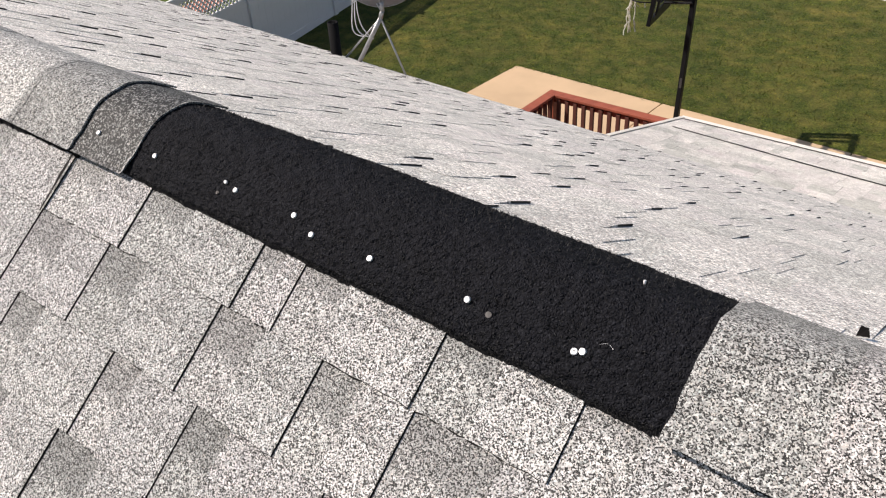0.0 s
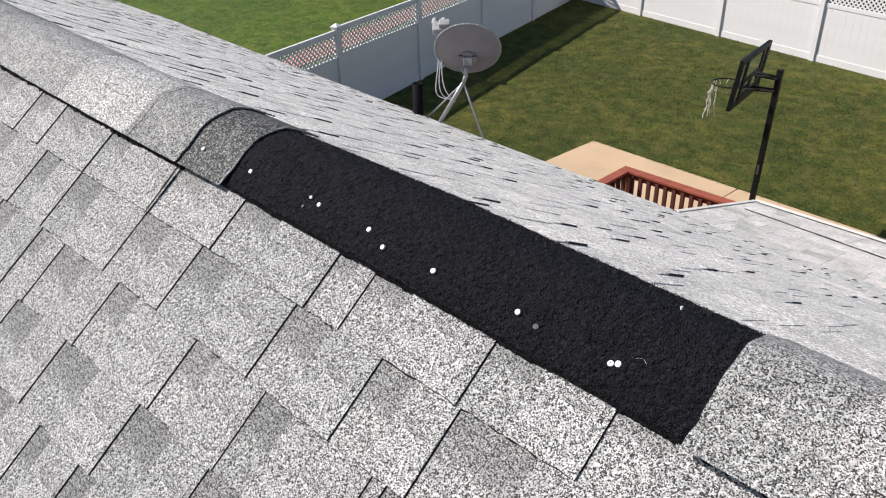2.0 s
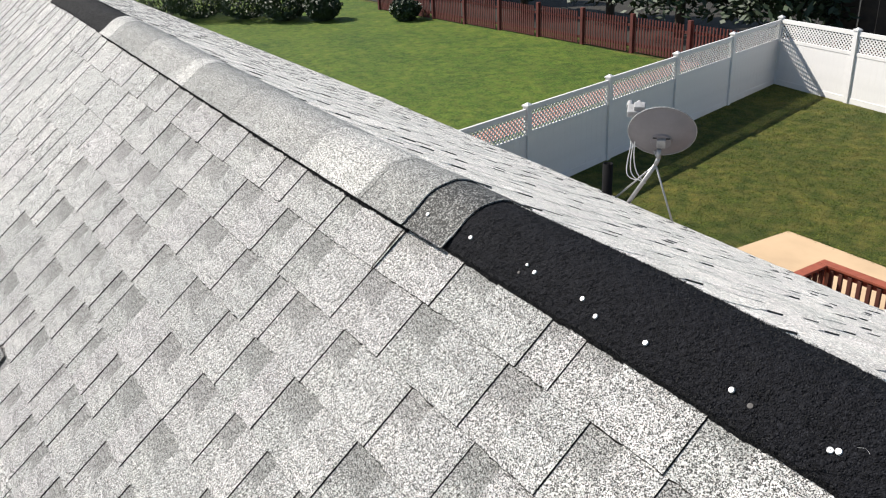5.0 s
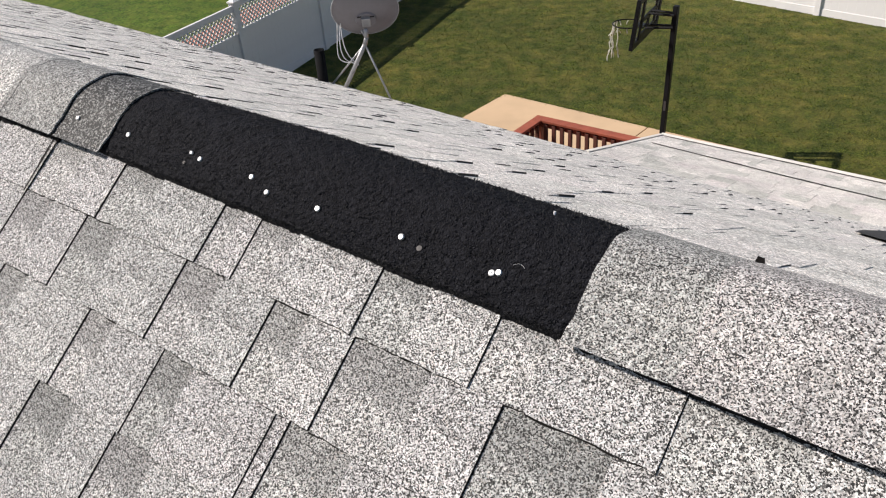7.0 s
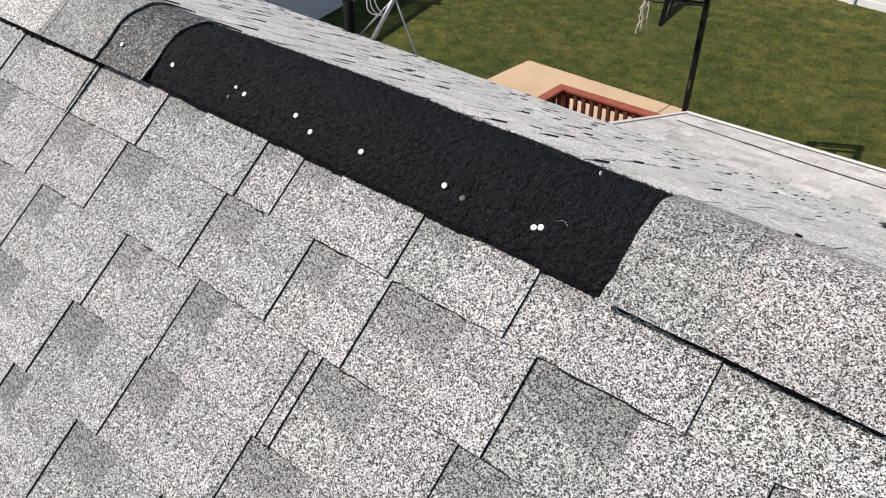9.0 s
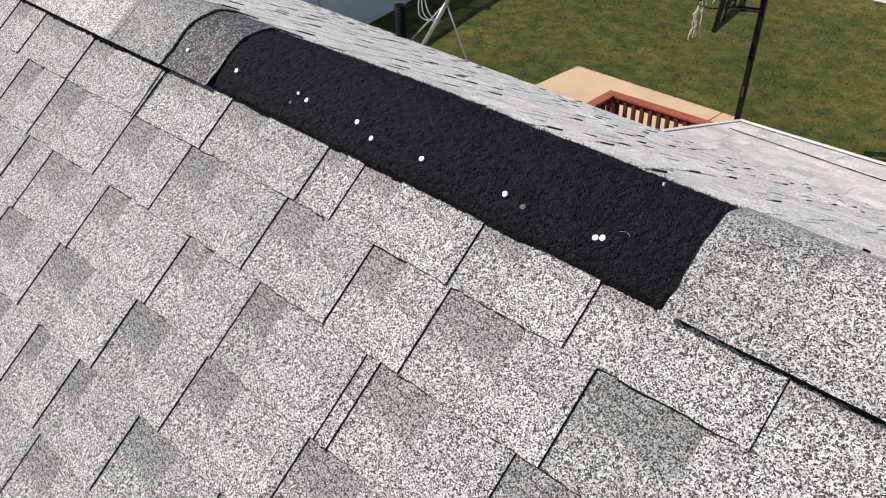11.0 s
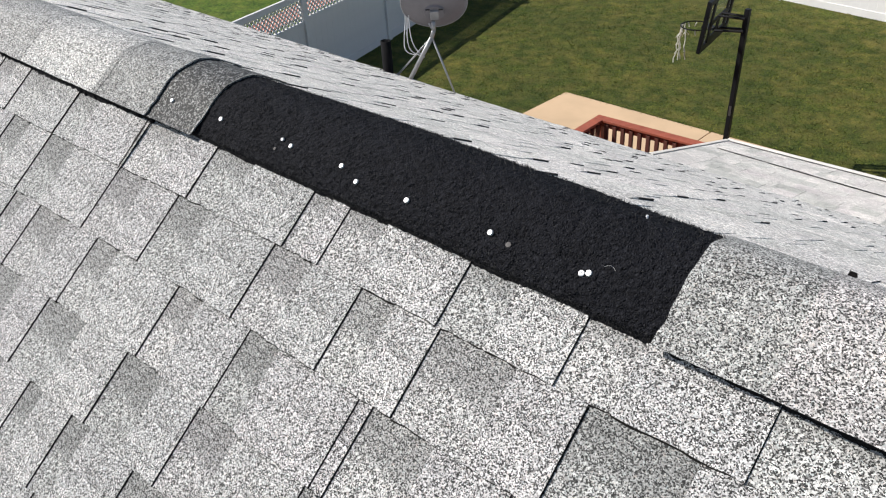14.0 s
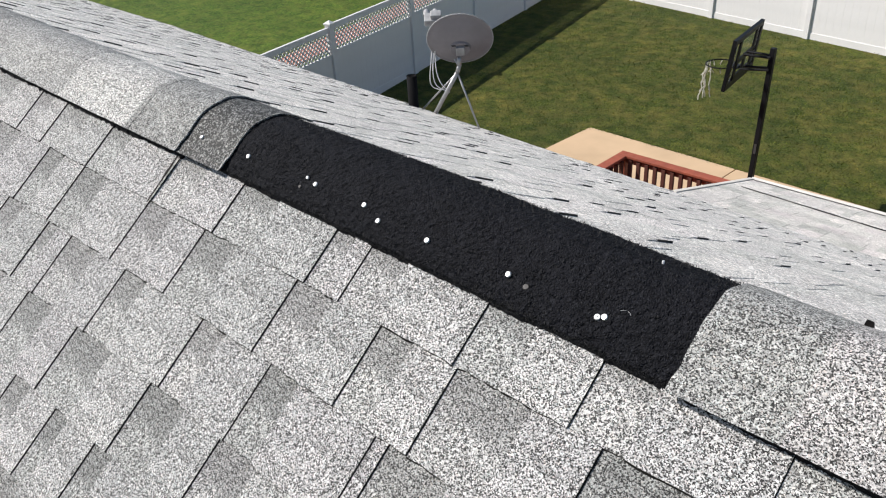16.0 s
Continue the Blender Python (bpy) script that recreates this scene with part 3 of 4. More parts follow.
def cap_nail():
    p, n = vent_point(-0.566, -0.079)
    bm = BM()
    bmesh.ops.create_cone(bm, cap_ends=True, segments=16, radius1=0.0042, radius2=0.0036, depth=0.002)
    ob = part("roofing_nail", bm, NAILHEAD)
    ob.matrix_world = Matrix.Translation(p + n * 0.006) @ n.to_track_quat("Z", "Y").to_matrix().to_4x4()
    tagged(ob, "bright round nail head in the dark cap strip", "nail", "nails in the vent")


cap_nail()


def loose_fibre():
    bm = BM()
    p, n = vent_point(0.365, -0.075)
    pts = [p + n * (0.003 + 0.002 * math.sin(i * 0.5)) + Vector((i * 0.0022, 0.005 * math.sin(i * 0.45), 0)) for i in range(8)]
    tube(bm, pts, 0.00016, 5)
    tagged(part("loose_thread", bm, PLASTIC), "pale curled plastic thread lying on the mesh", "thread")


loose_fibre()


# ---- dish, vent pipe ----
def vent_pipe():
    base = Vector((-4.02, 3.69, back(0, (3.69 - E0) / math.cos(FA)).z))
    t = thing("vent_pipe", "black plastic plumbing vent pipe standing on the roof", "vent pipe", "", base)
    bm = BM()
    n, ro, ri, h = 24, 0.043, 0.037, 0.37
    rings = [[bm.verts.new((r * math.cos(a * math.tau / n), r * math.sin(a * math.tau / n), z)) for a in range(n)] for r, z in ((ro, -0.06), (ro, h), (ri, h), (ri, 0.02))]
    for a, b in zip(rings, rings[1:]):
        for i in range(n):
            bm.faces.new((a[i], a[(i + 1) % n], b[(i + 1) % n], b[i]))
    bm.faces.new(rings[3])
    part("pipe", bm, BLACKPIPE, t, "", True)
    bm = BM()
    m = Matrix.Rotation(-FA, 4, "X")
    bmesh.ops.create_cone(bm, cap_ends=True, segments=24, radius1=0.075, radius2=0.047, depth=0.07, matrix=m @ Matrix.Translation((0, 0, 0.035)))
    box(bm, -0.15, 0.15, -0.15, 0.15, 0.004, 0.012, m, 0.002)
    part("flashing_boot", bm, BLACKPIPE, t, "black rubber flashing boot")


vent_pipe()


def satellite_dish():
    foot = Vector((-3.835, 3.70, back(0, (3.70 - E0) / math.cos(FA)).z + 0.008))
    t = thing("satellite_dish", "grey oval satellite dish on a braced steel mast at the eave", "satellite dish", "", foot)
    centre = Vector((-3.497, 3.74, -1.20)) - foot
    facing = Vector((-0.55, 0.62, 0.52)).normalized()      # the way the bowl opens
    q = facing.to_track_quat("Z", "Y").to_matrix().to_4x4()
    m = Matrix.Translation(centre) @ q
    bm = BM()
    rings, n = [], 40
    for k in range(9):
        r = k / 8
        rings.append([bm.verts.new(m @ Vector((0.252 * r * math.cos(a * math.tau / n), 0.266 * r * math.sin(a * math.tau / n), 0.055 * r * r))) for a in range(n)])
    rim = [bm.verts.new(m @ Vector((0.257 * math.cos(a * math.tau / n), 0.271 * math.sin(a * math.tau / n), 0.05))) for a in range(n)]
    for a, b in zip(rings, rings[1:] + [rim]):
        for i in range(n):
            if a is rings[0]:
                continue
            bm.faces.new((a[i], a[(i + 1) % n], b[(i + 1) % n], b[i]))
    bm.faces.new(rings[1])
    for v in rings[0]:
        bm.verts.remove(v)
    bmesh.ops.recalc_face_normals(bm, faces=bm.faces[:])
    bmesh.ops.solidify(bm, geom=bm.faces[:], thickness=0.004)
    part("reflector", bm, DISHGREY, t, "", True)
    bm = BM()
    tube(bm, [m @ Vector((0.257 * math.cos(a * math.tau / 48), 0.271 * math.sin(a * math.tau / 48), 0.053)) for a in range(49)], 0.0045, 6)
    part("rim", bm, DULLPLASTIC, t, "pale worn rim of the dish", True)
    bm = BM()
    bmesh.ops.create_cone(bm, cap_ends=True, segments=28, radius1=0.075, radius2=0.085, depth=0.02, matrix=m @ Matrix.Translation((0, -0.045, -0.008)))
    part("backing_plate", bm, DISHGREY, t, "round grey backing plate")
    for x, y in ((-0.05, 0.0), (0.05, 0.005)):
        part("slot", box(BM(), x - 0.016, x + 0.016, y - 0.006, y + 0.006, -0.022, -0.0185, m), BLACKSTEEL, t, "dark curved adjusting slot")
    back_pt = m @ Vector((0, -0.06, -0.03))
    top = back_pt + Vector((0.01, -0.03, -0.03))
    elbow = Vector((0.325, 0.02, 0.49))
    bm = BM()
    box(bm, -0.034, 0.034, -0.09, 0.0, -0.04, -0.006, m, 0.006)
    part("mount_bracket", bm, GALV, t)
    bm = BM()
    tube(bm, [(0, 0, 0), elbow * 0.97, elbow + Vector((0.014, 0.0, 0.045)), top], 0.017, 14)
    part("mast", bm, GALV, t, "bent galvanised steel mast", True)
    bm = BM()
    m2 = Matrix.Rotation(-FA, 4, "X")
    box(bm, -0.05, 0.05, -0.07, 0.07, -0.006, 0.002, m2, 0.001)
    box(bm, -0.03, -0.024, -0.03, 0.03, 0.0, 0.06, m2)
    box(bm, 0.024, 0.03, -0.03, 0.03, 0.0, 0.06, m2)
    part("foot_plate", bm, GALV, t)
    for e in (Vector((0.495, 0.09, -0.045)), Vector((-0.245, 0.06, 0.02))):
        bm = BM()
        a = elbow * 0.97
        rod(bm, a, Vector((e.x, e.y, -FS * e.y)), 0.008, seg=10)
        rod(bm, a + (a - e) * -0.02, a, 0.011, seg=8)
        part("brace", bm, GALV, t, "thin steel brace", True)
    arm_end = centre + Vector((-0.245, -0.06, 0.17))
    bm = BM()
    tube(bm, [centre + Vector((-0.09, 0.06, -0.19)), centre + Vector((-0.24, 0.10, -0.06)), arm_end], 0.011, 10)
    part("feed_arm", bm, GALV, t)
    bm = BM()
    mm = Matrix.Translation(arm_end) @ facing.to_track_quat("-Z", "Y").to_matrix().to_4x4()
    box(bm, -0.05, 0.05, -0.03, 0.03, -0.045, 0.045, mm, 0.008)
    box(bm, 0.0, 0.085, 0.02, 0.07, -0.03, 0.03, mm, 0.008)
    for dx in (-0.035, 0.035):
        bmesh.ops.create_cone(bm, cap_ends=True, segments=14, radius1=0.024, radius2=0.028, depth=0.05, matrix=mm @ Matrix.Translation((dx, 0, -0.065)))
    part("receiver", bm, DULLPLASTIC, t, "pale plastic twin receiver head")
    for k in range(3):
        bm = BM()
        p0, p1 = arm_end + Vector((0.01 * k, 0, -0.03)), Vector((0.13 + 0.05 * k, 0.0, 0.3 + 0.05 * k))
        pts = []
        for i in range(13):
            f = i / 12
            p = p0.lerp(p1, f)
            p += Vector((-0.07 * math.sin(f * math.pi) * (1 - 0.3 * k), 0.02 * math.sin(f * 7 + k), -0.16 * math.sin(f * math.pi) - 0.05 * k * f))
            pts.append(p)
        tube(bm, pts, 0.0042, 6)
        part("cable", bm, PLASTIC, t, "pale looping coaxial cable")


satellite_dish()


# ---- deck and railing ----
def deck_rail():
    zt, zg = -4.0, ground_z(8.2)
    t = thing("deck_railing", "red stained deck railing with a flat cap and dark square balusters", "railing", "", (-4.72, 8.22, zg))
    h = zt - zg
    L, D = 3.2, 2.6
    part("cap_rail", box(BM(), -0.07, L, -0.07, 0.07, h - 0.035, h, None, 0.006), REDWOOD, t, "red flat cap board")
    part("cap_rail", box(BM(), -0.07, 0.07, -D, -0.072, h - 0.035, h, None, 0.006), REDWOOD, t, "red flat cap board")
    for y0, y1, x0, x1 in ((-0.02, 0.02, 0.05, L), (-D, -0.05, -0.02, 0.02)):
        part("upper_rail", box(BM(), x0, x1, y0, y1, h - 0.125, h - 0.036, None, 0.004), REDWOOD, t)
        part("lower_rail", box(BM(), x0, x1, y0, y1, 0.16, 0.24, None, 0.004), REDWOOD, t)
    for x, y in ((0, 0), (1.6, 0), (0, -1.3)):
        part("post", box(BM(), x - 0.045, x + 0.045, y - 0.045, y + 0.045, 0, h - 0.036, None, 0.005), REDWOOD, t)
    base = mesh_of(box(BM(), -0.026, 0.026, -0.019, 0.019, 0.18, h - 0.06, None, 0.003), DARKRED)
    for i in range(1, 24):
        if abs(i * 0.128 - 1.6) > 0.07:
            b = new("baluster", base)
            b.parent, b.location = t, (i * 0.128, -0.042, 0)
    for i in range(1, 20):
        if abs(i * 0.128 - 1.3) > 0.07:
            b = new("baluster", base)
            b.parent, b.location = t, (0.042, -i * 0.128, 0)
    d = thing("deck", "low red stained plank deck beside the house", "deck", "", (-4.72, 8.22, zg))
    plank = mesh_of(box(BM(), -0.068, 0.068, -D, 0.06, 0.06, 0.09, None, 0.004), REDWOOD)
    for i in range(22):
        p = new("plank", plank)
        p.parent, p.location = d, (0.07 + i * 0.143, 0, 0)
    bm = box(BM(), -0.02, L, -D, 0.05, -0.02, 0.059)
    part("joists", bm, BROWNWOOD, d)


deck_rail()


# ---- basketball hoop ----
def hoop():
    px, py = -3.32, 9.3
    zg = ground_z(py)
    t = thing("basketball_hoop", "black portable basketball hoop with a torn white net", "basketball hoop", "", (px, py, zg))
    H = -2.577 - zg
    bm = BM()
    box(bm, -0.032, 0.032, -0.036, 0.036, 0.12 - H, 0, Matrix.Translation((0, 0, H)) @ Matrix.Rotation(radians(1.6), 4, "Y"), 0.006)
    part("pole", bm, BLACKSTEEL, t, "black square steel pole")
    part("sticker", box(BM(), -0.016, 0.016, -0.0385, -0.031, 1.06, 1.2, Matrix.Translation((-0.036, 0, 0))), NAILDULL, t, "worn pale sticker")
    bm = box(BM(), -0.2, 0.9, -0.38, 0.38, 0, 0.17, None, 0.04)
    part("base", bm, BLACKSTEEL, t, "black plastic ballast base")
    # board: stands along y, faces -x
    m = Matrix.Translation((-0.40, 0.03, H - 0.16)) @ Matrix.Rotation(radians(8.5), 4, "Z") @ Matrix.Rotation(radians(7), 4, "Y")
    w, hh = 0.57, 0.335
    bm = BM()
    for y0, y1, z0, z1 in ((-w, w, hh - 0.065, hh), (-w, w, -hh, -hh + 0.085), (-w, -w + 0.075, -hh + 0.085, hh - 0.065), (w - 0.075, w, -hh + 0.085, hh - 0.065)):
        box(bm, -0.025, 0.025, y0, y1, z0, z1, m, 0.004)
    b = part("backboard_frame", bm, BLACKSTEEL, t)
    panel = part("backboard_panel", box(BM(), -0.012, -0.002, -w + 0.075, w - 0.075, -hh + 0.085, hh - 0.065, m), GLASS_PANEL, t, "clear acrylic panel")
    panel.visible_shadow = False
    for y in (-0.445, 0.445):
        part("white_stripe", box(BM(), -0.002, 0.006, y - 0.03, y + 0.03, -hh + 0.1, hh - 0.08, m), PLASTIC, t, "pale vertical stripe on the board")
    bm = BM()
    for y0, y1, z0, z1 in ((-0.36, 0.36, -0.03, 0.03), (-0.36, 0.36, -0.24, -0.18), (-0.36, -0.29, -0.25, 0.27), (0.29, 0.36, -0.25, 0.27), (-0.035, 0.035, -0.18, -0.03)):
        box(bm, 0.007, 0.03, y0, y1, z0, z1, m)
    part("rear_frame", bm, BLACKSTEEL, t)
    for z in (-0.02, -0.22):
        for y in (-0.07, 0.07):
            bm = BM()
            rod(bm, (0, y * 0.7, H - 0.1 + z * 0.8), m @ Vector((0.02, y, z + 0.05)), 0.017, seg=8)
            part("arm", bm, BLACKSTEEL, t)
    bm = BM()
    c = m @ Vector((-0.245, 0, -0.19))
    ring = [c + Vector((0.2 * math.cos(a * math.tau / 28), 0.2 * math.sin(a * math.tau / 28), 0)) for a in range(29)]
    tube(bm, ring, 0.009, 8)
    box(bm, -0.16, -0.012, -0.06, 0.06, -0.19, -0.15, m)
    part("rim", bm, BLACKSTEEL, t, "thin dark steel rim")
    rng = random.Random(4)
    bm = BM()
    for k in range(30):
        a = math.tau * k / 30 + 0.1
        p = c + Vector((0.197 * math.cos(a), 0.197 * math.sin(a), -0.01))
        torn = not (2.75 < a < 3.55)
        if torn and k % 3:
            continue
        pts = [p]
        q = p.copy()
        for i in range(2 if torn else 9):
            q = q + Vector((rng.uniform(-0.018, 0.018), rng.uniform(-0.018, 0.018), -0.03 if torn else -0.055))
            pts.append(q.copy())
        tube(bm, pts, 0.0075, 5)
        if not torn:
            for i in range(2, 8, 2):
                tube(bm, [pts[i], pts[i] + Vector((rng.uniform(-0.05, 0.05), rng.uniform(-0.05, 0.05), -0.06))], 0.005, 5)
    tagged(part("net", bm, NET, t, "frayed white net hanging from one side"), kind="stuff")


hoop()


# ---- red picket fence and what stands behind ----
def picket_fence():
    a0 = Vector((-37.0, 19.0, 0))
    step = Vector((2.45, 0.09, 0))
    post = box(BM(), -0.07, 0.07, -0.07, 0.07, -0.05, 1.32, None, 0.01)
    post_me = mesh_of(post, REDFENCE)
    bm = box(BM(), -0.045, 0.045, -0.012, 0.012, 0.06, 1.16)
    v = [w for w in bm.verts if w.co.z > 1]
    for w in v:
        w.co.x *= 0.5
        w.co.z += 0.04
    picket_me = mesh_of(bm, REDFENCE)
    rail_me = mesh_of(box(BM(), 0.07, 2.38, 0.013, 0.05, -0.045, 0.045, None, 0.004), REDFENCE)
    for i in range(12):
        p = a0 + step * i
        t = thing("picket_fence", "dark red stained wooden picket fence section", "fence", "red picket fence", (p.x, p.y, ground_z(p.y)))
        for name, me, locs in (("post", post_me, [(0, 0, 0)]), ("rail", rail_me, [(0, 0, 0.3), (0, 0, 0.95)]),
                               ("picket", picket_me, [(0.14 + k * 0.131, 0, 0) for k in range(17)])):
            for l in locs:
                o = new(name, me)
                o.parent, o.location = t, l


picket_fence()


def board_fence():
    t = thing("board_fence", "tall weathered brown board fence in deep shade", "fence", "", (-16.0, 24.5, ground_z(24.5)))
    for i in range(60):
        x = i * 0.62
        h = 2.4 + 0.12 * math.sin(i * 2.3)
        o = part("board", box(BM(), x, x + 0.57, -0.02 - 0.03 * (i % 2), 0.02 - 0.03 * (i % 2), 0, h), BROWNWOOD, t)


board_fence()


def tree(x, y, h, spread, seed, low=0.9):
    """A dense evergreen: tapered trunk, limbs and a crown of many small leaf clumps."""
    rng = random.Random(seed)
    t = thing("tree", "dense dark evergreen tree behind the fence", "tree", "trees behind the fences", (x, y, ground_z(y)))
    bm = BM()
    rod(bm, (0, 0, -0.2), (0.1, 0, h * 0.55), 0.2, 0.11, 10)
    rod(bm, (0.1, 0, h * 0.54), (0, 0.1, h * 0.95), 0.11, 0.02, 8)
    for k in range(9):
        a, z = rng.uniform(0, math.tau), rng.uniform(0.25, 0.8) * h
        l = spread * (1.05 - z / h) * 1.1
        rod(bm, (0.05, 0, z), (l * math.cos(a), l * math.sin(a), z + 0.2 * l), 0.05, 0.012, 6)
    part("trunk", bm, BARK, t)
    vs, fs = [], []
    for k in range(5200):
        f = rng.random() ** 0.8
        z = low + (h - low) * f
        r = spread * (1 - 0.85 * f) * (0.75 + 0.35 * noise.noise(Vector((seed, f * 5, k % 7)))) * math.sqrt(rng.uniform(0.15, 1))
        a = rng.uniform(0, math.tau)
        c = Vector((r * math.cos(a), r * math.sin(a), z))
        d = Vector((rng.uniform(-1, 1), rng.uniform(-1, 1), rng.uniform(-0.6, 0.6))).normalized() * rng.uniform(0.12, 0.26)
        e = d.orthogonal().normalized() * rng.uniform(0.05, 0.1)
        b = len(vs)
        vs += [c - d, c + e, c + d, c - e]
        fs.append((b, b + 1, b + 2, b + 3))
    me = bpy.data.meshes.new("crown")
    me.from_pydata([tuple(v) for v in vs], [], fs)
    me.materials.append(LEAF)
    o = new("crown", me)
    o.parent = t


for i, (x, y) in enumerate(((-44, 24), (-39, 22.6), (-34, 23.5), (-29.5, 22.4), (-25, 23.4), (-20.5, 22.6), (-16.5, 23.2), (-12, 27), (-7, 26.5), (-2, 26), (4, 25))):
    tree(x, y, 6.5 + 1.5 * math.sin(i * 1.7), 2.7, 50 + i)


def shrub(x, y, r, seed):
    rng = random.Random(seed)
    t = thing("shrub", "loose green garden shrub at the lawn's edge", "shrub", "", (x, y, ground_z(y)))
    bm = BM()
    for k in range(7):
        a = rng.uniform(0, math.tau)
        rod(bm, (0.05 * math.cos(a), 0.05 * math.sin(a), -0.05), (r * 0.6 * math.cos(a), r * 0.6 * math.sin(a), r * 0.9), 0.02, 0.006, 6)
    part("stems", bm, BARK, t)
    vs, fs = [], []
    for k in range(2600):
        d0 = Vector((rng.gauss(0, 1), rng.gauss(0, 1), rng.gauss(0, 1))).normalized()
        c = Vector((d0.x * r, d0.y * r, r * 0.75 + d0.z * r * 0.7)) * (rng.uniform(0.55, 1.0) + 0.2 * noise.noise(d0 * 2.5))
        d = Vector((rng.uniform(-1, 1), rng.uniform(-1, 1), rng.uniform(-1, 1))).normalized() * rng.uniform(0.06, 0.14)
        e = d.orthogonal().normalized() * 0.045
        b = len(vs)
        vs += [c - d, c + e, c + d, c - e]
        fs.append((b, b + 1, b + 2, b + 3))
    me = bpy.data.meshes.new("foliage")
    me.from_pydata([tuple(v) for v in vs], [], fs)
    me.materials.append(LEAF)
    o = new("foliage", me)
    o.parent = t


for k, (x, y, r) in enumerate(((-43.0, 11.6, 2.0), (-40.5, 13.2, 1.7), (-38.2, 14.4, 1.3), (-36.4, 15.6, 0.9), (-33.0, 18.2, 0.7), (-45.5, 10.2, 2.2))):
    shrub(x, y, r, 80 + k)


# ---- grass ----
def grass():
    rng = random.Random(12)
    vs, fs = [], []
    for k in range(240000):
        x = rng.uniform(-14, 9)
        y = rng.uniform(4.5, 19)
        fx = CORNER.x - (CORNER.y - y) * FDIR.x / FDIR.y
        if noise.noise(Vector((x * 1.1, y * 1.1, 4))) + noise.noise(Vector((x * 4, y * 4, 1))) * 0.6 < rng.uniform(-1.3, 0.2):
            continue
        if x < fx + 0.1 or (-7.1 < x < 1.7 and y < 10.9 - 0.043 * (x + 7.08)):
            continue
        z = ground_z(y)
        h = rng.uniform(0.008, 0.03)
        a = rng.uniform(0, math.tau)
        w = rng.uniform(0.005, 0.012)
        dx, dy = math.cos(a) * w, math.sin(a) * w
        lx, ly = rng.uniform(-0.05, 0.05), rng.uniform(-0.05, 0.05)
        b = len(vs)
        vs += [(x - dx, y - dy, z - 0.005), (x + dx, y + dy, z - 0.005), (x + lx, y + ly, z + h)]
        fs.append((b, b + 1, b + 2))
    # longer dry blades creeping over the patio's edge
    for k in range(5200):
        u = rng.random()
        x, y = (-7.1 + rng.gauss(0, 0.03), 6.6 + 4.3 * rng.random()) if u < 0.35 else (rng.uniform(-7.1, 1.6), 0)
        if u >= 0.35:
            y = 10.88 - 0.0437 * (x + 7.08) + rng.gauss(0, 0.03)
        z = ground_z(y) + 0.02
        a, w = rng.uniform(0, math.tau), rng.uniform(0.006, 0.014)
        dx, dy = math.cos(a) * w, math.sin(a) * w
        b = len(vs)
        vs += [(x - dx, y - dy, z), (x + dx, y + dy, z), (x + rng.uniform(-0.06, 0.06), y + rng.uniform(-0.06, 0.06), z + rng.uniform(0.004, 0.014))]
        fs.append((b, b + 1, b + 2))
    me = bpy.data.meshes.new("grass")
    me.from_pydata(vs, [], fs)
    me.materials.append(BLADE)
    tagged(new("grass", me), "short mown grass blades across the back yard", "grass", "", "stuff")


grass()


# ---- shingles ----
# lines where a raised tab ends, course by course, on the front slope
TAB_ENDS = {
    1: (-3.46, -3.15, -2.785, -2.53, -2.26, -2.08, -1.773, -1.533, -1.244, -1.11, -0.884, -0.608, -0.395, -0.133, -0.05, 0.187, 0.373, 0.606, 0.86),
    2: (-3.86, -3.555, -3.39, -3.0, -2.67, -2.387, -2.077, -1.852, -1.624, -1.338, -1.06, -0.888, -0.614, -0.418, -0.15, 0.046, 0.195, 0.422, 0.70),
    3: (-3.3, -2.93, -2.66, -2.322, -1.994, -1.66, -1.36, -1.083, -0.88, -0.775, -0.555, -0.292, -0.102, 0.136, 0.162, 0.389, 0.64),
    4: (-2.805, -2.547, -2.179, -1.938, -1.764, -1.463, -1.187, -0.953, -0.79, -0.58, -0.315, -0.11, 0.128, 0.33, 0.57),
    5: (-2.392, -2.063, -1.839, -1.566, -1.445, -1.10, -0.86, -0.66, -0.496, -0.352, -0.163, 0.05, 0.25),
    6: (-2.632, -2.284, -2.045, -1.76),
}


def tab_mesh(fn, x0, x1, s0, s1, h, thick, mats, seed, lift=0.0):
    """One shingle tab with a slightly uneven lower edge, origin at its own middle."""
    rng = random.Random(seed)
    n = 9
    c = fn((x0 + x1) / 2, (s0 + s1) / 2, 0)
    vs, fs, mi = [], [], []
    tops, lows = [], []
    for i in range(n + 1):
        x = x0 + (x1 - x0) * i / n
        wob = rng.uniform(-0.0013, 0.0013)
        tops.append((len(vs), len(vs) + 1))
        vs += [fn(x, s0, h) - c, fn(x, s1 + wob, h + lift) - c]
        lows.append((len(vs), len(vs) + 1))
        vs += [fn(x, s0, h - thick) - c, fn(x, s1 + wob + rng.choice((0.0012, 0.0022, 0.0034)), h - thick + lift) - c]
    for i in range(n):
        fs.append((tops[i][0], tops[i][1], tops[i + 1][1], tops[i + 1][0])); mi.append(0)
        fs.append((tops[i][1], lows[i][1], lows[i + 1][1], tops[i + 1][1])); mi.append(1)
    fs.append((tops[0][0], lows[0][0], lows[0][1], tops[0][1])); mi.append(1)
    fs.append((tops[n][0], tops[n][1], lows[n][1], lows[n][0])); mi.append(1)
    me = bpy.data.meshes.new("tab")
    me.from_pydata([tuple(v) for v in vs], [], fs)
    for m in mats:
        me.materials.append(m)
    me.polygons.foreach_set("material_index", mi)
    return me, c


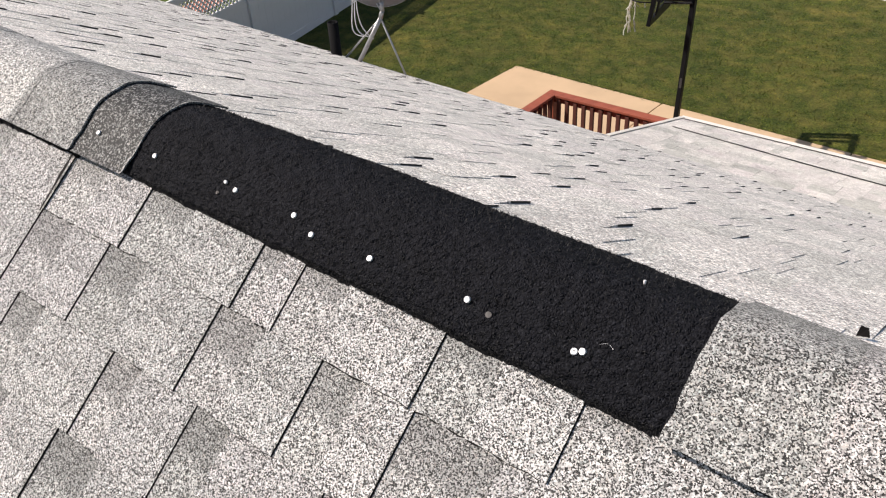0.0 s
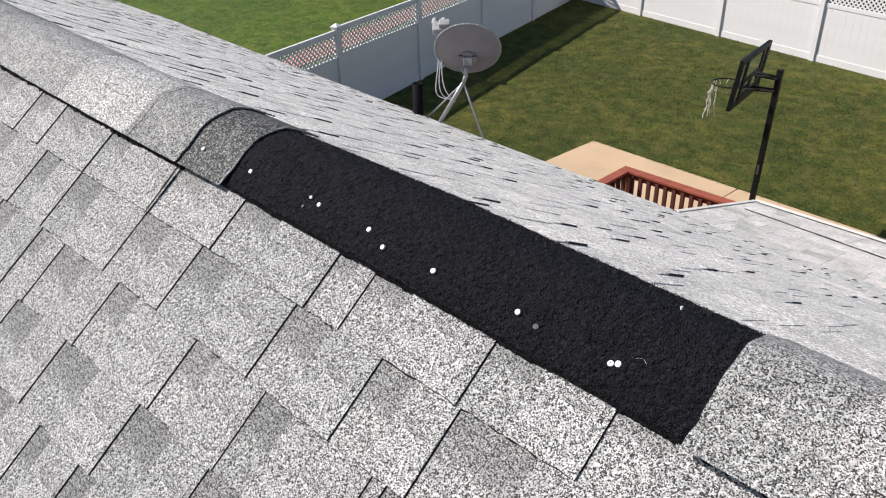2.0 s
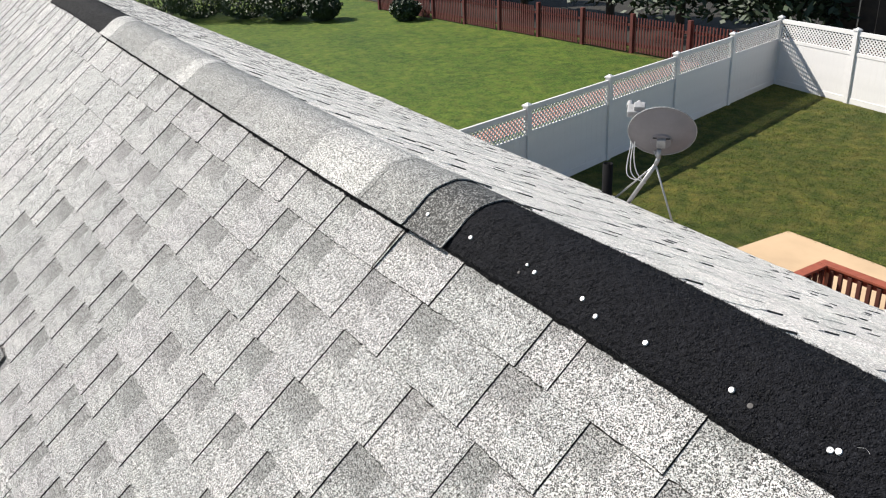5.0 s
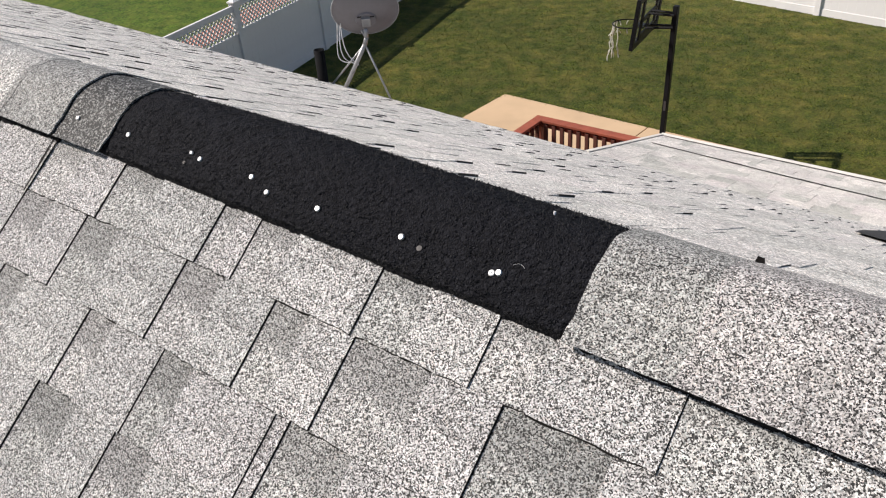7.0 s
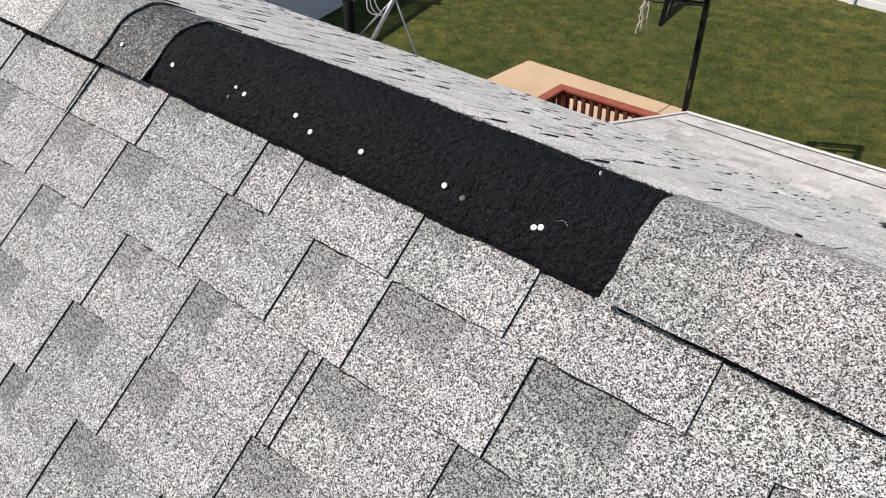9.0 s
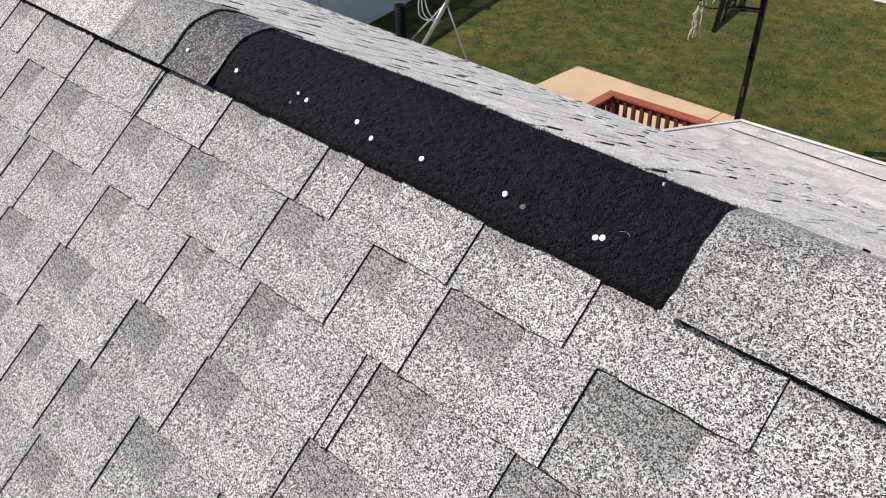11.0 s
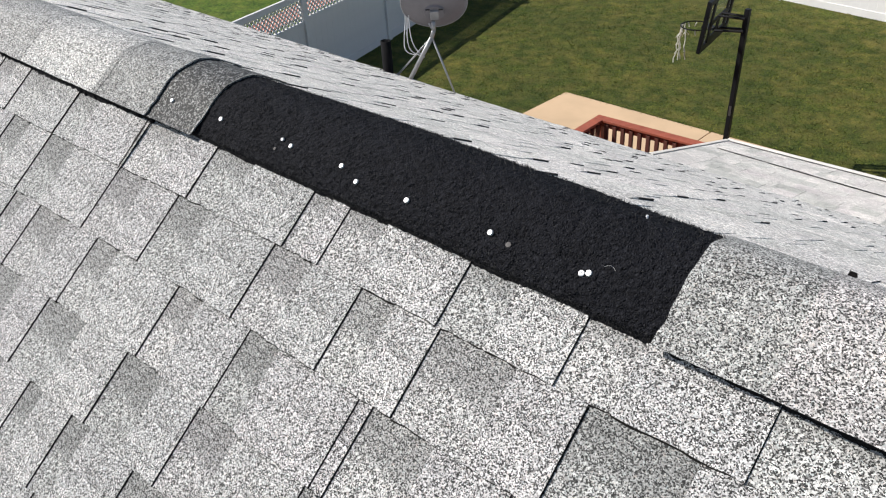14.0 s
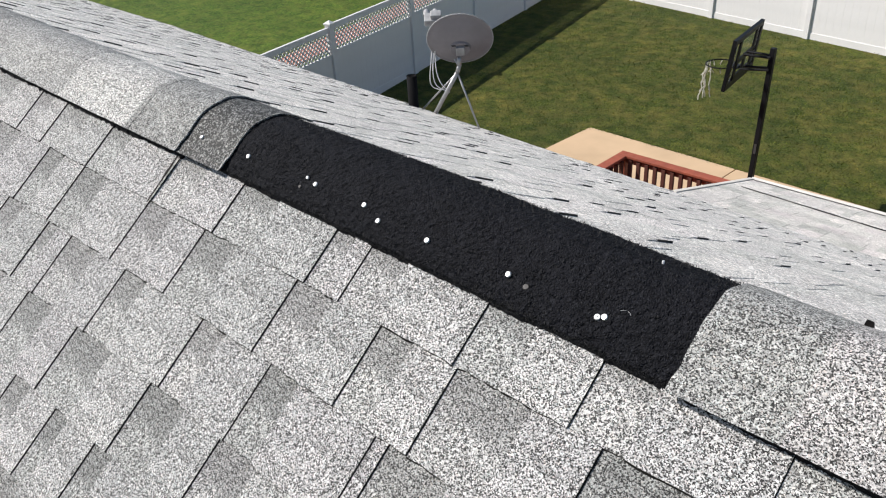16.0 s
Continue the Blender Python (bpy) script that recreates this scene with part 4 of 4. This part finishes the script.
def course_tabs(k, rng, x0, x1):
    """Pairs (start, end) of raised tabs along a course, and the lower stretches between them."""
    known = list(TAB_ENDS.get(k, ()))
    ends = [x0 - rng.uniform(0, 0.2)] if not known else []
    x = x0
    lo, hi = (known[0], known[-1]) if known else (1e9, 1e9)
    while x < min(lo - 0.15, x1):
        x += rng.choice((0.14, 0.19, 0.22, 0.26, 0.3)) + rng.uniform(-0.02, 0.02)
        if x < lo - 0.08:
            ends.append(x)
    if known:
        ends += known
        x = hi
        while x < x1:
            x += rng.choice((0.14, 0.19, 0.22, 0.26, 0.3)) + rng.uniform(-0.02, 0.02)
            ends.append(x)
    out = []
    for a, b in zip(ends, ends[1:]):
        w = b - a
        g = a + (w * rng.uniform(0.3, 0.55) if w > 0.06 else w * 0.4)
        out.append((a, g, b))
    return out


def front_slope():
    rng = random.Random(21)
    roof = thing("front_shingles", "weathered light grey laminated asphalt shingles on the front slope", "roof shingles", "", None, "structure")
    rv, rf, lowv, lowf = [], [], [], []
    count = 0
    for k in range(0, 32):
        s1 = S1 + (k - 1) * EXPO
        s0 = max(s1 - EXPO - 0.012, 0.05)
        for a, g, b in course_tabs(k, rng, X_LEFT + 0.1, X_RIGHT - 0.1):
            near = 1 <= k <= 8 and -2.3 < b and a < 1.15
            dz = rng.uniform(-0.0004, 0.0006)
            if near and count < 290:
                me, c = tab_mesh(front, g, b, s0, s1, -0.0012 + dz, 0.0072, (SHINGLE, ASPHALT), k * 100 + int(b * 50), 0.0034)
                o = new("shingle_tab", me)
                o.parent, o.location = roof, c
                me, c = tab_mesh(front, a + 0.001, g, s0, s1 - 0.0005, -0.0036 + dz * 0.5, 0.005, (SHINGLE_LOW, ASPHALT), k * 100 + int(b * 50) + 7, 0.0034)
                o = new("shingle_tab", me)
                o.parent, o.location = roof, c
                count += 2
            else:
                slab(front, g, b, s0, s1, -0.006, -0.0012 + dz, rv, rf, 0.0034)
                slab(front, a + 0.001, g, s0, s1, -0.007, -0.0036, lowv, lowf, 0.0034)
    for vs, fs, m in ((rv, rf, SHINGLE_REST), (lowv, lowf, SHINGLE_REST)):
        me = bpy.data.meshes.new("tabs")
        me.from_pydata([tuple(v) for v in vs], [], fs)
        me.materials.append(m)
        me.materials.append(ASPHALT)
        me.polygons.foreach_set("material_index", [0, 1, 1, 1] * (len(fs) // 4))
        o = new("further_tabs", me)
        o.parent = roof
        tagged(o, kind="stuff")


front_slope()


def far_tab(fn, x0, x1, s0, s1, h, lift, verts, faces, mi, dark):
    """A tab of the back slope; a raised one stands proud and shows the dark asphalt of its end."""
    a, w = len(verts), s1 - s0
    for s, h1 in ((s0, h), (s0 + 0.3 * w, h), (s0 + 0.56 * w, h + lift), (s1, h + lift + 0.0006)):
        verts += [fn(x0, s, h1), fn(x1, s, h1), fn(x0, s, -0.008), fn(x1, s, -0.008)]
    for k in (a, a + 4, a + 8):
        faces += [(k, k + 4, k + 5, k + 1), (k + 1, k + 5, k + 7, k + 3), (k, k + 2, k + 6, k + 4)]
        mi += [0, 1 if dark and k > a + 4 else 0, 0]
    faces.append((a + 12, a + 14, a + 15, a + 13))
    mi.append(1 if dark else 0)


def back_slope():
    rng = random.Random(33)
    roof = thing("back_shingles", "light grey laminated asphalt shingles on the back slope", "roof shingles", "", None, "structure")
    for name, fn, run, x0, x1 in (("slope_tabs", back, BACK_RUN, X_LEFT + 0.05, X_RIGHT - 0.1), ("porch_tabs", ext, EXT_RUN, EXT_X + 0.01, X_RIGHT - 0.1)):
        vs, fs, mi = [], [], []
        n = int(round(run / 0.143))
        for k in range(n):
            s1 = run - (n - 1 - k) * run / n
            s0 = max(s1 - run / n - 0.012, 0.06 if fn is back else 0.0)
            for a, g, b in course_tabs(99, rng, x0, x1):
                b2, a2 = min(b, x1), max(a, x0)
                raised = fn is back and rng.random() < 0.42
                far_tab(fn, min(max(g, x0), b2 - 0.001), b2, s0, s1, rng.uniform(-0.0012, 0.0), rng.choice((0.0015, 0.0026, 0.004)) if raised else 0.0006, vs, fs, mi, raised)
                far_tab(fn, a2, max(g, a2 + 0.001), s0, s1, -0.0018, 0.0005, vs, fs, mi, False)
        me = bpy.data.meshes.new(name)
        me.from_pydata([tuple(v) for v in vs], [], fs)
        # back slope tabs take the granules lightened to make up for weak sun
        me.materials.append(SHINGLE_FAR_LIT if fn is back else SHINGLE_PORCH)
        me.materials.append(TAB_END)
        me.polygons.foreach_set("material_index", mi)
        o = new(name, me)
        o.parent = roof
        tagged(o, kind="stuff")


back_slope()


def roof_damage():
    # felt laid bare where a shingle has blown off the back slope
    pts = [(0.395, 2.05), (0.37, 2.4), (0.39, 3.75), (0.60, 2.02), (0.585, 1.88)]
    q = [back(x, (y - E0) / math.cos(FA), 0.008) for x, y in pts]
    sheet("bare_felt", [q], FELT, "dark felt bared by a missing shingle", "", "roof felt")
    # a scrap of torn shingle beside the right-hand caps
    bm = BM()
    p = back(0.566, (0.215 - E0) / math.cos(FA), 0.004)
    vs = [bm.verts.new(p + Vector(v)) for v in ((-0.006, -0.007, 0), (0.009, -0.003, 0.001), (0.004, 0.008, 0.006), (-0.005, 0.006, 0.008))]
    bm.faces.new(vs)
    bmesh.ops.solidify(bm, geom=bm.faces[:], thickness=0.003)
    tagged(part("shingle_scrap", bm, ASPHALT), "small black torn scrap of shingle", "scrap")
    # dark torn gap running down from the end of the caps, its darkness laid on as a black strip
    rng = random.Random(6)
    bm = BM()
    lo, hi = [], []
    for i in range(15):
        s = 0.085 + 0.13 * i / 14
        w = 0.002 + (0.0024 if i < 9 else 0.0006) * rng.uniform(0.2, 1.5)
        lo.append(bm.verts.new(front(-0.609 - w, s, 0.0048 + 0.0005 * (i % 2))))
        hi.append(bm.verts.new(front(-0.609 + w * 0.6, s, 0.0048)))
    for i in range(14):
        bm.faces.new((lo[i], hi[i], hi[i + 1], lo[i + 1]))
    tagged(part("torn_gap_strip", bm, ASPHALT), "ragged black strip standing for the dark gap at a torn shingle edge", "sealant")
    # a curled tab low on the front slope
    k = 8
    s1 = S1 + (k - 1) * EXPO
    bm = BM()
    rows = []
    for i in range(9):
        f = i / 8
        rows.append([bm.verts.new(front(-2.1 + 0.31 * f + 0.01 * j, s1 - EXPO * (1 - j / 6) + 0.006, 0.006 + 0.035 * (j / 6) ** 2 * (0.4 + 0.6 * f))) for j in range(7)])
    for a, b in zip(rows, rows[1:]):
        for j in range(6):
            bm.faces.new((a[j], a[j + 1], b[j + 1], b[j]))
    bmesh.ops.solidify(bm, geom=bm.faces[:], thickness=0.004)
    tagged(part("curled_tab", bm, SHINGLE_LOW), "curled loose shingle tab lifting off the slope", "shingle")


roof_damage()
